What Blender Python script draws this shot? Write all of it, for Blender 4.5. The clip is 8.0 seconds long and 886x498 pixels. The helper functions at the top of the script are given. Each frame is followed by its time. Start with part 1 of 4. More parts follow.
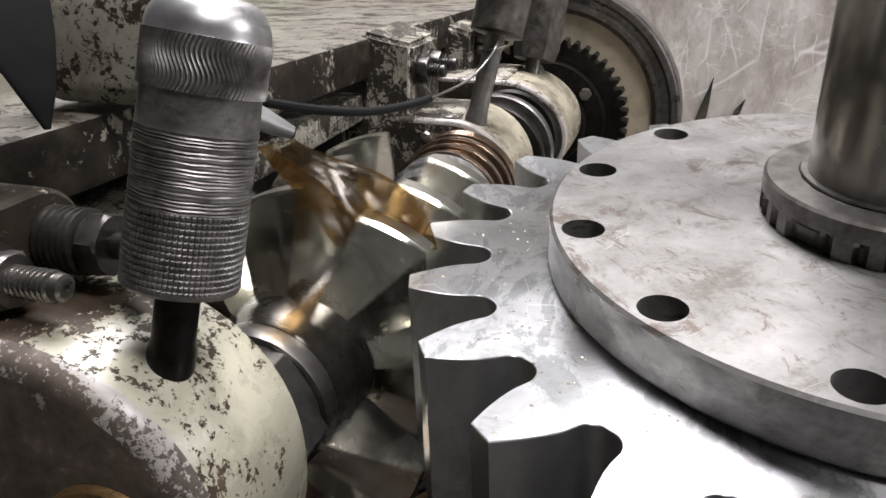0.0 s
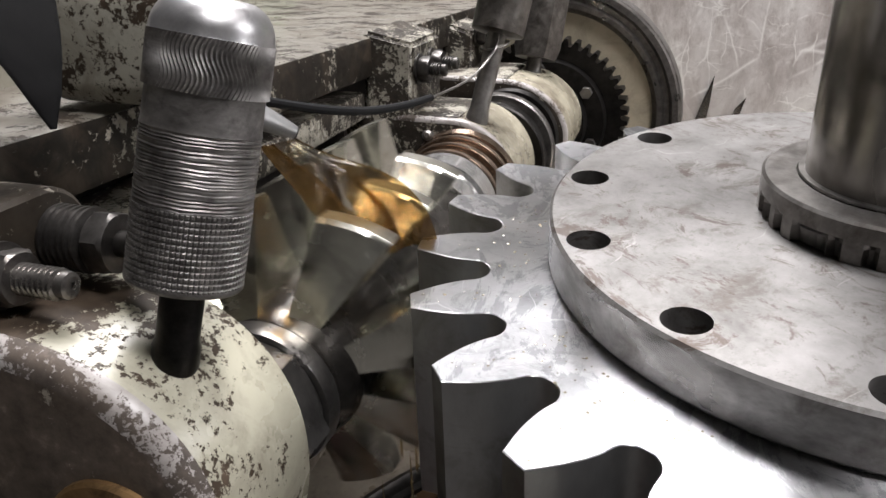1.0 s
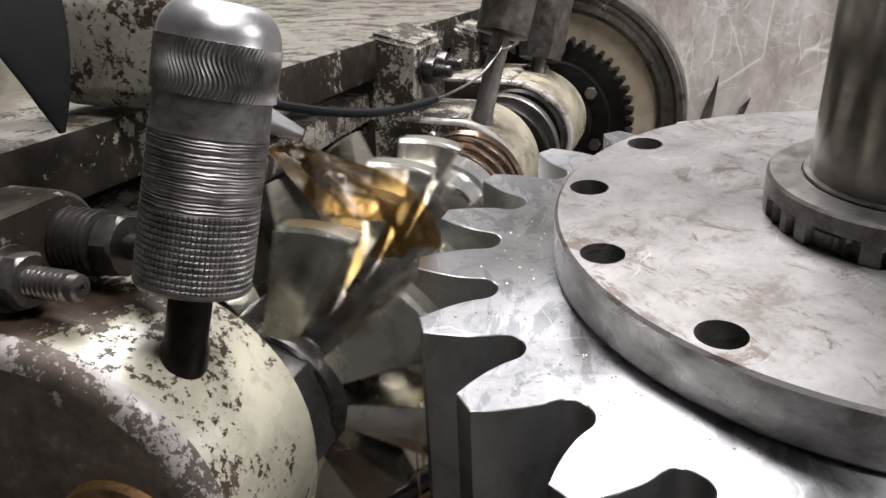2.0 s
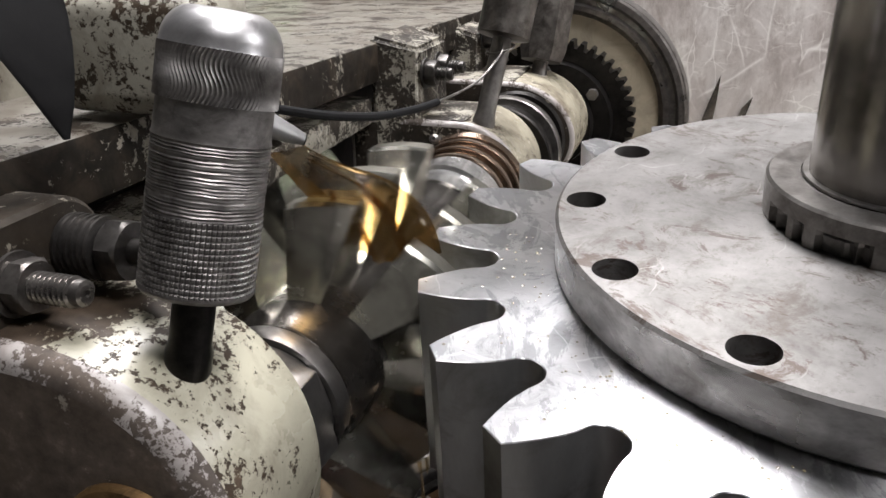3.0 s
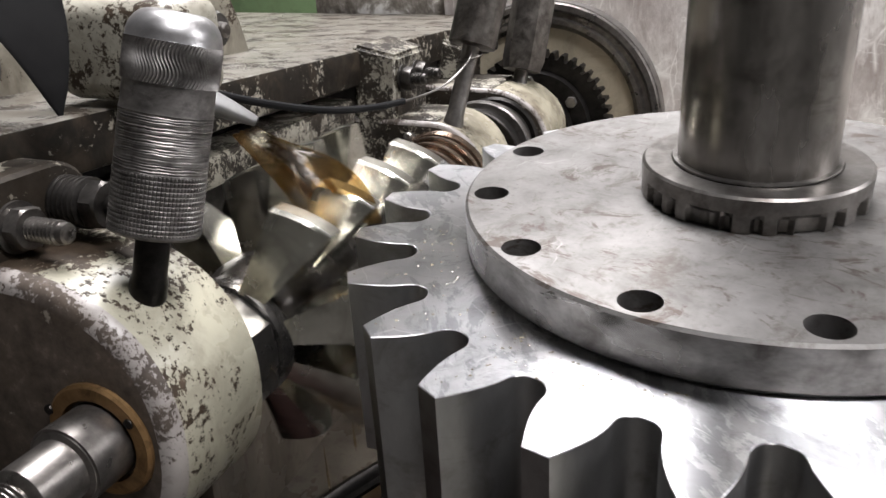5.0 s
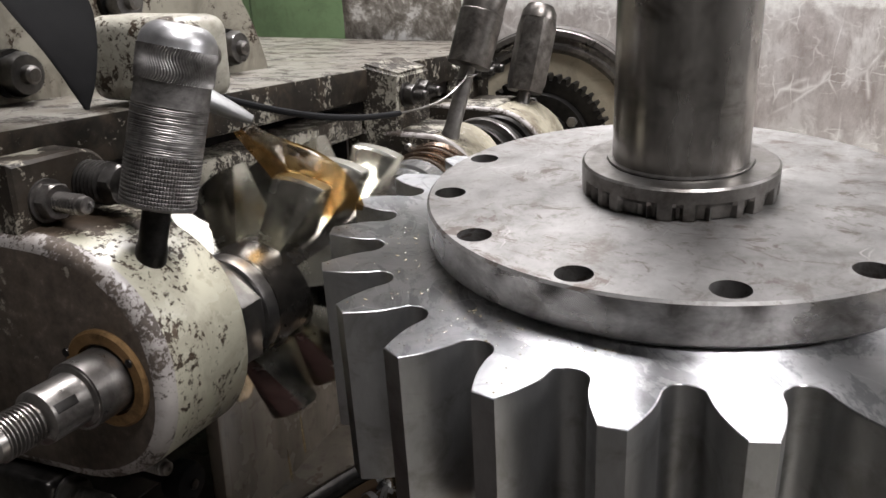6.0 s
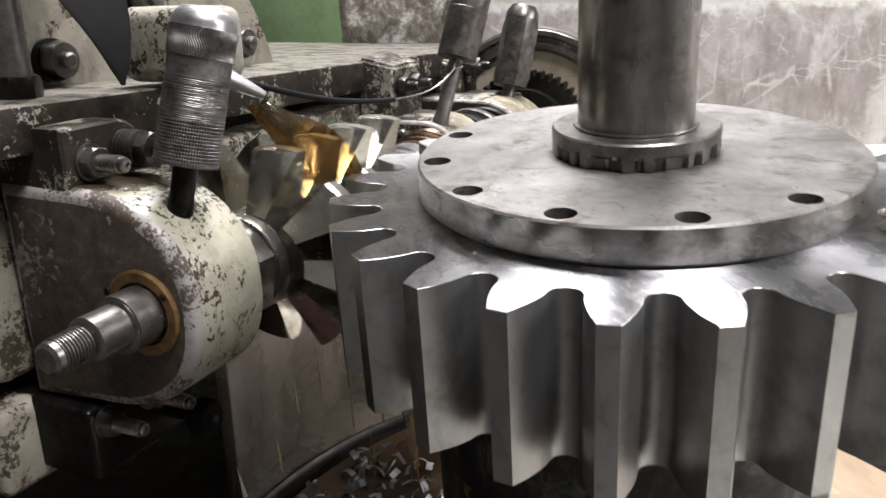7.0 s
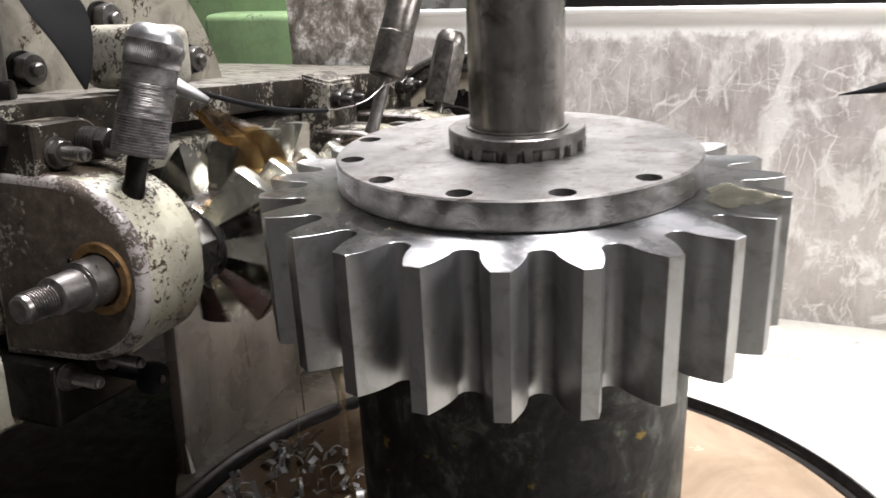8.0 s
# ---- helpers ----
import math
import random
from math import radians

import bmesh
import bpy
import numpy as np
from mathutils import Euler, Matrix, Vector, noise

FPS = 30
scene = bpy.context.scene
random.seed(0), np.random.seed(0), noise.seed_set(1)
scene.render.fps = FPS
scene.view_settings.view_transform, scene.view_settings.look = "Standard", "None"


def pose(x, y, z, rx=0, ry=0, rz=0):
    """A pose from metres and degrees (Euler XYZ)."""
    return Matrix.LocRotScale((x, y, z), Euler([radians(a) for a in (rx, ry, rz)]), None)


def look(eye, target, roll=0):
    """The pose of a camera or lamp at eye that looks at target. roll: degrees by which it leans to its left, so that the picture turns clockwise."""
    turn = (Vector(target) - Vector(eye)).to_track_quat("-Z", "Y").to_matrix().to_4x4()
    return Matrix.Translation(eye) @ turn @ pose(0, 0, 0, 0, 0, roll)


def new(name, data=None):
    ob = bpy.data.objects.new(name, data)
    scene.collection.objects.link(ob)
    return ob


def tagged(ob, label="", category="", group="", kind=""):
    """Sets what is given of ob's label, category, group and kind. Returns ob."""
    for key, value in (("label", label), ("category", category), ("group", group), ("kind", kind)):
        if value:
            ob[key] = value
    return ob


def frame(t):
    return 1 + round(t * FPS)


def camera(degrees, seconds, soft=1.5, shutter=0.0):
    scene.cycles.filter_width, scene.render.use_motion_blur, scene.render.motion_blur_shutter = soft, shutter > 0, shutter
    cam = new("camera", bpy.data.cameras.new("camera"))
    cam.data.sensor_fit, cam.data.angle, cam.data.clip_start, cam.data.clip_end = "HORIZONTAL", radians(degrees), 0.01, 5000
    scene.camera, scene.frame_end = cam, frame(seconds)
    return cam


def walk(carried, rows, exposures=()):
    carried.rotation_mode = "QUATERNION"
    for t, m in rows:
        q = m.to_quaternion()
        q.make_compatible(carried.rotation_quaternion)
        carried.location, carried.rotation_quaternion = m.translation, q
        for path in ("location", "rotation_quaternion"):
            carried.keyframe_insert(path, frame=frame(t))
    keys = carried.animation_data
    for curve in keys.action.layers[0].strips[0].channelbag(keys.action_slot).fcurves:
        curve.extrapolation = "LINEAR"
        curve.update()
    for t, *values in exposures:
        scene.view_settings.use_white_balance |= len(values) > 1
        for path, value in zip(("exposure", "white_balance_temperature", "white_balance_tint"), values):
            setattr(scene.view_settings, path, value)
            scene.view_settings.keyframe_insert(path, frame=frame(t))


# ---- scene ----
cam = camera(56.48, 8.0, shutter=0.5)
ROWS = [
    (0.0, -0.1985, -0.3756, 1.2778, 2.608, -27.084, 1.984),
    (0.5, -0.1989, -0.3742, 1.2777, 2.592, -27.256, 1.898),
    (1.0, -0.1980, -0.3793, 1.2800, 2.716, -27.230, 1.988),
    (1.5, -0.1983, -0.3809, 1.2804, 2.836, -27.197, 2.189),
    (3.0, -0.1970, -0.3829, 1.2834, 3.003, -27.125, 2.762),
    (3.5, -0.1903, -0.3935, 1.2843, 3.379, -27.076, 2.787),
    (4.0, -0.1759, -0.4134, 1.2856, 3.895, -26.961, 2.955),
    (4.5, -0.1550, -0.4352, 1.2877, 4.490, -26.666, 3.077),
    (6.0, -0.0612, -0.5392, 1.2893, 9.253, -23.385, 3.025),
    (6.5, -0.0454, -0.5754, 1.2839, 10.091, -22.975, 3.001),
    (7.0, -0.0412, -0.6321, 1.2793, 8.817, -22.342, 3.405),
    (7.5, -0.0191, -0.7032, 1.2761, 6.614, -21.750, 3.728),
    (8.0, 0.0248, -0.7543, 1.2830, 6.526, -20.536, 2.454),
]
walk(cam, [(t, pose(x, y, z, 90 + pitch, roll, yaw)) for t, x, y, z, yaw, pitch, roll in ROWS], [(0, 0.06), (4.5, 0.07), (6.0, 0.08), (7.0, 0.33), (8.0, 0.46)])

# ---- light: area lamps in assumed, unseen windows and skylights ----
world = bpy.data.worlds.new("workshop_sky")
scene.world = world
world.use_nodes = True
wn = world.node_tree.nodes
sky = wn.new("ShaderNodeTexSky")
sky.sky_type, sky.sun_disc, sky.sun_elevation, sky.sun_rotation = "NISHITA", False, radians(35), radians(20)
world.node_tree.links.new(sky.outputs[0], wn["Background"].inputs[0])
wn["Background"].inputs[1].default_value = 0.08


def window_lamp(name, eye, target, w, h, watts, colour=(1.0, 0.977, 0.995)):
    data = bpy.data.lights.new(name, "AREA")
    data.shape, data.size, data.size_y, data.energy, data.color = "RECTANGLE", w, h, watts, colour
    ob = new(name, data)
    ob.matrix_world = look(eye, target)
    return ob


window_lamp("side_window_light", (3.08, 0.2, 2.5), (0.0, 0.2, 1.6), 1.6, 1.2, 65)
window_lamp("skylight_back_light", (-0.15, 1.6, 4.06), (-0.15, 1.6, 0.0), 1.5, 1.4, 305)
window_lamp("north_window_light", (-0.2, 3.08, 3.35), (-0.2, 0.0, 1.2), 1.8, 0.5, 30)
# Added fill through an unseen opening; brightens the guard panel and bed.
window_lamp("front_fill_light", (0.9, -0.7, 4.06), (0.9, -0.7, 0.0), 1.0, 0.8, 130)


# ---- materials ----
class Mat:
    def __init__(self, name):
        self.m = bpy.data.materials.new(name)
        self.m.use_nodes = True
        self.t = self.m.node_tree
        self.b = self.t.nodes["Principled BSDF"]
        self.co = self.node("ShaderNodeTexCoord").outputs["Object"]

    def node(self, kind):
        return self.t.nodes.new(kind)

    def link(self, a, b):
        self.t.links.new(a, b)

    def noise(self, scale, detail=6, rough=0.6, stretch=None, distort=0.0):
        n = self.node("ShaderNodeTexNoise")
        n.inputs["Scale"].default_value, n.inputs["Detail"].default_value = scale, detail
        n.inputs["Roughness"].default_value, n.inputs["Distortion"].default_value = rough, distort
        co = self.co
        if stretch:
            mp = self.node("ShaderNodeMapping")
            mp.inputs["Scale"].default_value = stretch
            self.link(co, mp.inputs[0])
            co = mp.outputs[0]
        self.link(co, n.inputs["Vector"])
        return n.outputs["Fac"]

    def ramp(self, fac, *stops):
        r = self.node("ShaderNodeValToRGB")
        e = r.color_ramp.elements
        while len(e) < len(stops):
            e.new(0.5)
        for s, (p, c) in zip(e, stops):
            s.position = p
            s.color = (*c, 1) if isinstance(c, tuple) else (c, c, c, 1)
        self.link(fac, r.inputs[0])
        return r.outputs[0]

    def mix(self, fac, a, b, kind="MIX"):
        n = self.node("ShaderNodeMix")
        n.data_type, n.blend_type = "RGBA", kind
        for s, v in ((n.inputs[0], fac), (n.inputs[6], a), (n.inputs[7], b)):
            if isinstance(v, (int, float)):
                s.default_value = v if s == n.inputs[0] else (v, v, v, 1)
            elif isinstance(v, tuple):
                s.default_value = (*v, 1)
            else:
                self.link(v, s)
        return n.outputs[2]

    def math(self, op, a, b):
        n = self.node("ShaderNodeMath")
        n.operation = op
        for s, v in zip(n.inputs, (a, b)):
            if isinstance(v, (int, float)):
                s.default_value = v
            else:
                self.link(v, s)
        return n.outputs[0]

    def bump(self, height, strength, distance=0.002):
        n = self.node("ShaderNodeBump")
        n.inputs["Strength"].default_value, n.inputs["Distance"].default_value = strength, distance
        self.link(height, n.inputs["Height"])
        self.link(n.outputs[0], self.b.inputs["Normal"])

    def cracks(self, scale, width, warp=0.3, stretch=None):
        """Thin wandering lines: white where a line runs."""
        v = self.node("ShaderNodeTexVoronoi")
        v.feature = "DISTANCE_TO_EDGE"
        v.inputs["Scale"].default_value = scale
        n = self.node("ShaderNodeTexNoise")
        n.inputs["Scale"].default_value = scale * 0.8
        self.link(self.co, n.inputs["Vector"])
        add = self.node("ShaderNodeVectorMath")
        add.operation = "MULTIPLY_ADD"
        self.link(n.outputs["Color"], add.inputs[0])
        add.inputs[1].default_value = (warp,) * 3
        self.link(self.co, add.inputs[2])
        src = add.outputs[0]
        if stretch:
            mp = self.node("ShaderNodeMapping")
            mp.inputs["Scale"].default_value = stretch
            self.link(src, mp.inputs[0])
            src = mp.outputs[0]
        self.link(src, v.inputs["Vector"])
        return self.ramp(v.outputs["Distance"], (0.0, 1.0), (width, 0.0))

    def set(self, colour=None, rough=None, metal=None, **more):
        for key, v in (("Base Color", colour), ("Roughness", rough), ("Metallic", metal), *more.items()):
            if v is None:
                continue
            s = self.b.inputs[key]
            if isinstance(v, (int, float)):
                s.default_value = v
            elif isinstance(v, tuple):
                s.default_value = (*v, 1)
            else:
                self.link(v, s)
        return self.m


def steel(name, dark, light, rough=(0.2, 0.4), grain=140, stain=0.35, stretch=None, stain_col=(0.05, 0.045, 0.04), bump=0.15, stain_scale=14):
    """Bare metal: grain, cloudy stains, fine scratches."""
    m = Mat(name)
    fine, cloud = m.noise(grain, 4, 0.7, stretch), m.noise(stain_scale, 8, 0.65, None, 0.6)
    col = m.ramp(fine, (0.25, dark), (0.8, light))
    col = m.mix(m.math("MULTIPLY", m.ramp(cloud, (0.5, 0.0), (0.72, 1.0)), stain), col, stain_col)
    r = m.ramp(m.noise(grain * 0.4, 5, 0.6, stretch), (0.3, rough[0]), (0.75, rough[1]))
    m.bump(fine, bump, 0.0006)
    return m.set(col, r, 0.9)


def paint(name, coat, under, worn, scale=55, rough=0.38, grime=0.35, lean=None, zones=0.45):
    """Old machine paint, chipped down to dark greasy iron. lean: (axis, from, to) makes it more worn one way."""
    m = Mat(name)
    chips = m.math("ADD", m.math("MULTIPLY", m.noise(scale * 0.45, 5, 0.6, None, 0.5), 0.4), m.math("MULTIPLY", m.noise(scale * 2.4, 10, 0.75), 0.6))
    tone = m.ramp(m.noise(14, 9, 0.7), (0.3, tuple(c * 0.72 for c in coat)), (0.5, tuple(c * 0.92 for c in coat)), (0.7, coat))
    zone = m.math("MULTIPLY", m.math("SUBTRACT", m.noise(scale * 0.16, 4, 0.6, None, 0.4), 0.5), zones)
    limit = 0.5 + (worn - 0.5) * 0.72
    if lean:
        sep = m.node("ShaderNodeSeparateXYZ")
        m.link(m.co, sep.inputs[0])
        rg = m.node("ShaderNodeMapRange")
        m.link(sep.outputs[lean[0]], rg.inputs[0])
        for i, v in enumerate((lean[1], lean[2], 0.5 + (lean[3] - 0.5) * 0.72, 0.5 + (lean[4] - 0.5) * 0.72)):
            rg.inputs[i + 1].default_value = v
        limit = rg.outputs[0]
    mask = m.ramp(m.math("SUBTRACT", m.math("ADD", chips, zone), m.math("SUBTRACT", limit, 0.5)), (0.497, 0.0), (0.512, 1.0))
    col = m.mix(mask, tone, m.ramp(m.noise(90, 6, 0.7), (0.3, tuple(c * 0.45 for c in under)), (0.6, under), (0.8, tuple(c * 2.2 for c in under))))
    smear = m.math("MULTIPLY", m.ramp(m.noise(26, 9, 0.68, None, 0.8), (0.46, 0.0), (0.7, 1.0)), grime)
    col = m.mix(smear, col, (0.062, 0.046, 0.032))
    m.bump(m.math("SUBTRACT", 1.0, mask), 0.35, 0.0006)
    return m.set(col, m.mix(mask, m.ramp(m.noise(30, 4), (0.3, rough * 0.7), (0.8, rough * 1.4)), m.ramp(m.noise(50, 6, 0.7), (0.35, 0.36), (0.7, 0.62))), 0.0, **{"Specular IOR Level": m.mix(mask, 0.45, 0.15)})


CREAM, IRON = (0.36, 0.343, 0.268), (0.047, 0.034, 0.024)
# Flank tone set below the top face's; dim reflections are put into it.
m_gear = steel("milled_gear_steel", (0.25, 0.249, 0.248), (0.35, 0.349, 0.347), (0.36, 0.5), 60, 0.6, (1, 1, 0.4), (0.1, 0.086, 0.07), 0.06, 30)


def turned(m, amount):
    """Fine rings of lathe work about the upright axis: the gloss spreads across them."""
    tan = m.node("ShaderNodeTangent")
    tan.direction_type, tan.axis = "RADIAL", "Z"
    m.link(tan.outputs[0], m.b.inputs["Tangent"])
    m.set(**{"Anisotropic": amount, "Anisotropic Rotation": 0.25})


def gear_face_material():
    m = Mat("turned_gear_face")
    turned(m, 1.0)
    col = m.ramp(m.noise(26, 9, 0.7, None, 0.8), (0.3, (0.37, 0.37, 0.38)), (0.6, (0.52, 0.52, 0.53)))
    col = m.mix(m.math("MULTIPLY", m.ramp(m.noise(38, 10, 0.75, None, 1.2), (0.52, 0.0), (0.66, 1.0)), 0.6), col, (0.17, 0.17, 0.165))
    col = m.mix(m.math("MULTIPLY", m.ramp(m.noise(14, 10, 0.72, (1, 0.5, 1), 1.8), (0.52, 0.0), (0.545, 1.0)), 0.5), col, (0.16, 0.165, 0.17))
    col = m.mix(m.math("MULTIPLY", m.cracks(34, 0.01, 0.02, (1, 0.2, 1)), m.ramp(m.noise(30, 3), (0.5, 0.0), (0.6, 0.6))), col, (0.8, 0.8, 0.8))
    m.bump(m.noise(160, 5, 0.7), 0.05, 0.0005)
    return m.set(col, m.ramp(m.noise(30, 7, 0.7), (0.3, 0.34), (0.75, 0.44)), 1.0)


def plate_material():
    m = Mat("stained_plate_steel")
    col = m.ramp(m.noise(20, 10, 0.72, None, 0.2), (0.32, (0.092, 0.087, 0.082)), (0.5, (0.162, 0.156, 0.15)), (0.72, (0.228, 0.221, 0.215)))
    col = m.mix(m.math("MULTIPLY", m.ramp(m.noise(48, 10, 0.78, (1, 0.6, 1), 0.3), (0.53, 0.0), (0.62, 1.0)), 0.6), col, (0.065, 0.052, 0.042))
    col = m.mix(m.math("MULTIPLY", m.ramp(m.noise(33, 12, 0.8, (0.5, 1, 1), 1.6), (0.545, 0.0), (0.585, 1.0)), 0.75), col, (0.058, 0.04, 0.031))
    col = m.mix(m.math("MULTIPLY", m.ramp(m.noise(190, 6, 0.8), (0.56, 0.0), (0.68, 1.0)), 0.45), col, (0.06, 0.052, 0.046))
    col = m.mix(m.math("MULTIPLY", m.cracks(26, 0.008, 0.03, (1, 0.25, 1)), m.ramp(m.noise(25, 3), (0.54, 0.0), (0.66, 0.22))), col, (0.7, 0.69, 0.67))
    m.bump(m.noise(120, 5, 0.7), 0.08, 0.0006)
    turned(m, 0.3)
    return m.set(col, m.ramp(m.noise(26, 7, 0.7), (0.3, 0.38), (0.75, 0.58)), 0.75)


m_plate, m_gearface = plate_material(), gear_face_material()
m_edge = steel("stained_plate_edge", (0.095, 0.09, 0.085), (0.3, 0.29, 0.28), (0.22, 0.4), 40, 0.8, (1, 1, 2), (0.04, 0.034, 0.028), 0.1, 34)
m_shaft = steel("oily_shaft_steel", (0.15, 0.138, 0.126), (0.5, 0.475, 0.45), (0.18, 0.36), 30, 0.85, (1, 1, 0.4), (0.06, 0.048, 0.038), 0.1, 24)
m_lever = steel("browned_lever_steel", (0.06, 0.053, 0.047), (0.24, 0.222, 0.205), (0.26, 0.48), 60, 0.85, None, (0.03, 0.024, 0.02), 0.2, 50)
m_nut = steel("dull_nut_steel", (0.12, 0.112, 0.105), (0.29, 0.276, 0.262), (0.28, 0.45), 80, 0.75, None, (0.045, 0.033, 0.025), 0.15, 34)
m_arbor = steel("grey_arbor_steel", (0.13, 0.12, 0.112), (0.28, 0.263, 0.248), (0.24, 0.4), 120, 0.6, None, (0.045, 0.039, 0.033), 0.12, 40)
m_bright = steel("turned_bright_steel", (0.45, 0.45, 0.45), (0.68, 0.67, 0.66), (0.16, 0.3), 160, 0.2)
m_cap = steel("handled_cap_steel", (0.36, 0.355, 0.36), (0.5, 0.49, 0.495), (0.3, 0.42), 160, 0.55, None, (0.1, 0.09, 0.085), 0.1, 60)
def hob_material():
    m = Mat("ground_cutter_steel")
    col = m.ramp(m.noise(90, 5, 0.7), (0.3, (0.5, 0.49, 0.44)), (0.7, (0.64, 0.63, 0.57)))
    col = m.mix(m.ramp(m.noise(30, 7, 0.7, None, 0.8), (0.5, 0.0), (0.7, 0.6)), col, (0.09, 0.075, 0.058))
    m.bump(m.noise(60, 4), 0.06, 0.001)
    return m.set(col, m.ramp(m.noise(40, 5), (0.3, 0.14), (0.7, 0.3)), 1.0)


m_hob = hob_material()
m_land = steel("oily_cutter_land", (0.16, 0.15, 0.13), (0.32, 0.31, 0.27), (0.24, 0.4), 120, 0.4)

# Oily core; the shade in the gaps between teeth is in its colour.
m_hobcore = steel("shaded_cutter_core", (0.05, 0.046, 0.042), (0.14, 0.13, 0.12), (0.15, 0.35), 90, 0.4)
m_grip = steel("worn_grip_steel", (0.11, 0.103, 0.098), (0.31, 0.295, 0.285), (0.36, 0.54), 90, 0.8, (1, 1, 2), (0.035, 0.03, 0.027), 0.12, 60)
m_black = steel("black_oiled_steel", (0.009, 0.0085, 0.008), (0.038, 0.035, 0.033), (0.3, 0.52), 90, 0.3)
m_dark = steel("dark_oily_fastener", (0.035, 0.032, 0.03), (0.12, 0.113, 0.107), (0.28, 0.5), 90, 0.5, None, (0.02, 0.016, 0.013), 0.2, 50)
m_dull = steel("oiled_grey_steel", (0.1, 0.096, 0.092), (0.23, 0.222, 0.215), (0.24, 0.4), 60, 0.6, None, (0.03, 0.026, 0.022), 0.15, 40)
m_brass = steel("bronze_bush", (0.21, 0.125, 0.056), (0.38, 0.235, 0.108), (0.38, 0.6), 120, 0.85, None, (0.05, 0.036, 0.024), 0.2, 60)
m_brown = steel("oil_brown_rings", (0.13, 0.09, 0.065), (0.34, 0.26, 0.2), (0.14, 0.3), 90, 0.5)


def fixture_material():
    m = Mat("wet_black_fixture")
    wet = m.noise(30, 9, 0.72, (1, 1, 0.7), 0.5)
    col = m.ramp(wet, (0.4, (0.008, 0.008, 0.008)), (0.54, (0.03, 0.03, 0.028)), (0.6, (0.075, 0.08, 0.07)), (0.72, (0.17, 0.175, 0.16)))
    col = m.mix(m.math("MULTIPLY", m.ramp(m.noise(40, 6, 0.7), (0.62, 0.0), (0.68, 1.0)), 0.8), col, (0.3, 0.2, 0.03))
    m.bump(wet, 0.3, 0.002)
    return m.set(col, m.ramp(m.noise(18, 5), (0.3, 0.42), (0.7, 0.7)), 0.0, **{"Specular IOR Level": 0.2})


m_base = fixture_material()
m_cream = paint("chipped_cream_paint", CREAM, IRON, 0.63, 95, 0.33, 0.5, (0, -0.04, 0.024, 0.405, 0.56), 0.38)
m_cast = paint("grimy_cream_paint", (0.33, 0.308, 0.25), (0.07, 0.058, 0.044), 0.53, 90, 0.36, 0.6)
m_castlight = paint("smeared_cream_paint", (0.36, 0.345, 0.29), IRON, 0.56, 110, 0.34, 0.8)
m_flange = paint("dulled_flange_paint", (0.27, 0.25, 0.2), IRON, 0.6, 90, 0.45, 0.75)
m_rimworn = paint("rubbed_grey_edge", (0.33, 0.305, 0.29), (0.09, 0.075, 0.065), 0.52, 150, 0.34, 0.5)
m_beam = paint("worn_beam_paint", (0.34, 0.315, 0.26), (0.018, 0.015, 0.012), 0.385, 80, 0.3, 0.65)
# Top of the beam: darker tan coat with fewer chips than the sides.
m_beamtop = paint("tan_beam_top", (0.155, 0.144, 0.122), (0.035, 0.029, 0.024), 0.55, 130, 0.36, 0.8, None, 0.6)
m_iron = paint("greasy_dark_iron", (0.27, 0.245, 0.2), (0.032, 0.027, 0.022), 0.385, 110, 0.3, 0.35, None, 0.6)
m_face = paint("scuffed_iron_face", (0.24, 0.215, 0.175), (0.085, 0.068, 0.055), 0.315, 70, 0.3, 0.4)
m_bracket = paint("scraped_bracket_paint", (0.32, 0.3, 0.25), (0.035, 0.03, 0.025), 0.46, 140, 0.32, 0.5)
m_bed = paint("pale_bed_paint", (0.72, 0.69, 0.62), (0.4, 0.35, 0.28), 0.64, 30, 0.45, 0.12)
m_green = paint("green_machine_paint", (0.16, 0.24, 0.12), (0.09, 0.12, 0.07), 0.66, 20, 0.4, 0.3)
m_rear = paint("yellowed_bearing_paint", (0.3, 0.275, 0.21), IRON, 0.59, 90, 0.26, 0.85)
m_red = paint("dark_red_paint", (0.03, 0.006, 0.007), (0.015, 0.006, 0.006), 0.6, 20, 0.6, 0.4)
m_wheel = paint("pale_wheel_paint", (0.5, 0.44, 0.33), (0.25, 0.2, 0.14), 0.6, 16, 0.45, 0.45)
m_rubber = Mat("black_rubber").set((0.006, 0.006, 0.0065), 0.8, 0.0, **{"Specular IOR Level": 0.15})
def leather_material():
    m = Mat("creased_black_rubber")
    m.bump(m.noise(300, 5, 0.7), 0.15, 0.0006)
    col = m.ramp(m.noise(30, 8, 0.7), (0.35, (0.005, 0.0049, 0.005)), (0.65, (0.01, 0.0098, 0.01)))
    return m.set(col, m.ramp(m.noise(60, 6), (0.3, 0.7), (0.7, 0.9)), 0.0, **{"Specular IOR Level": 0.04})


m_leather = leather_material()
# Unseen walls, toned dark so that bare steel mirrors little light.
m_wall = paint("dark_plaster", (0.11, 0.108, 0.1), (0.07, 0.066, 0.06), 0.6, 4, 0.8, 0.2)
m_floor = paint("oily_concrete", (0.12, 0.115, 0.11), (0.06, 0.055, 0.05), 0.55, 5, 0.6, 0.5)


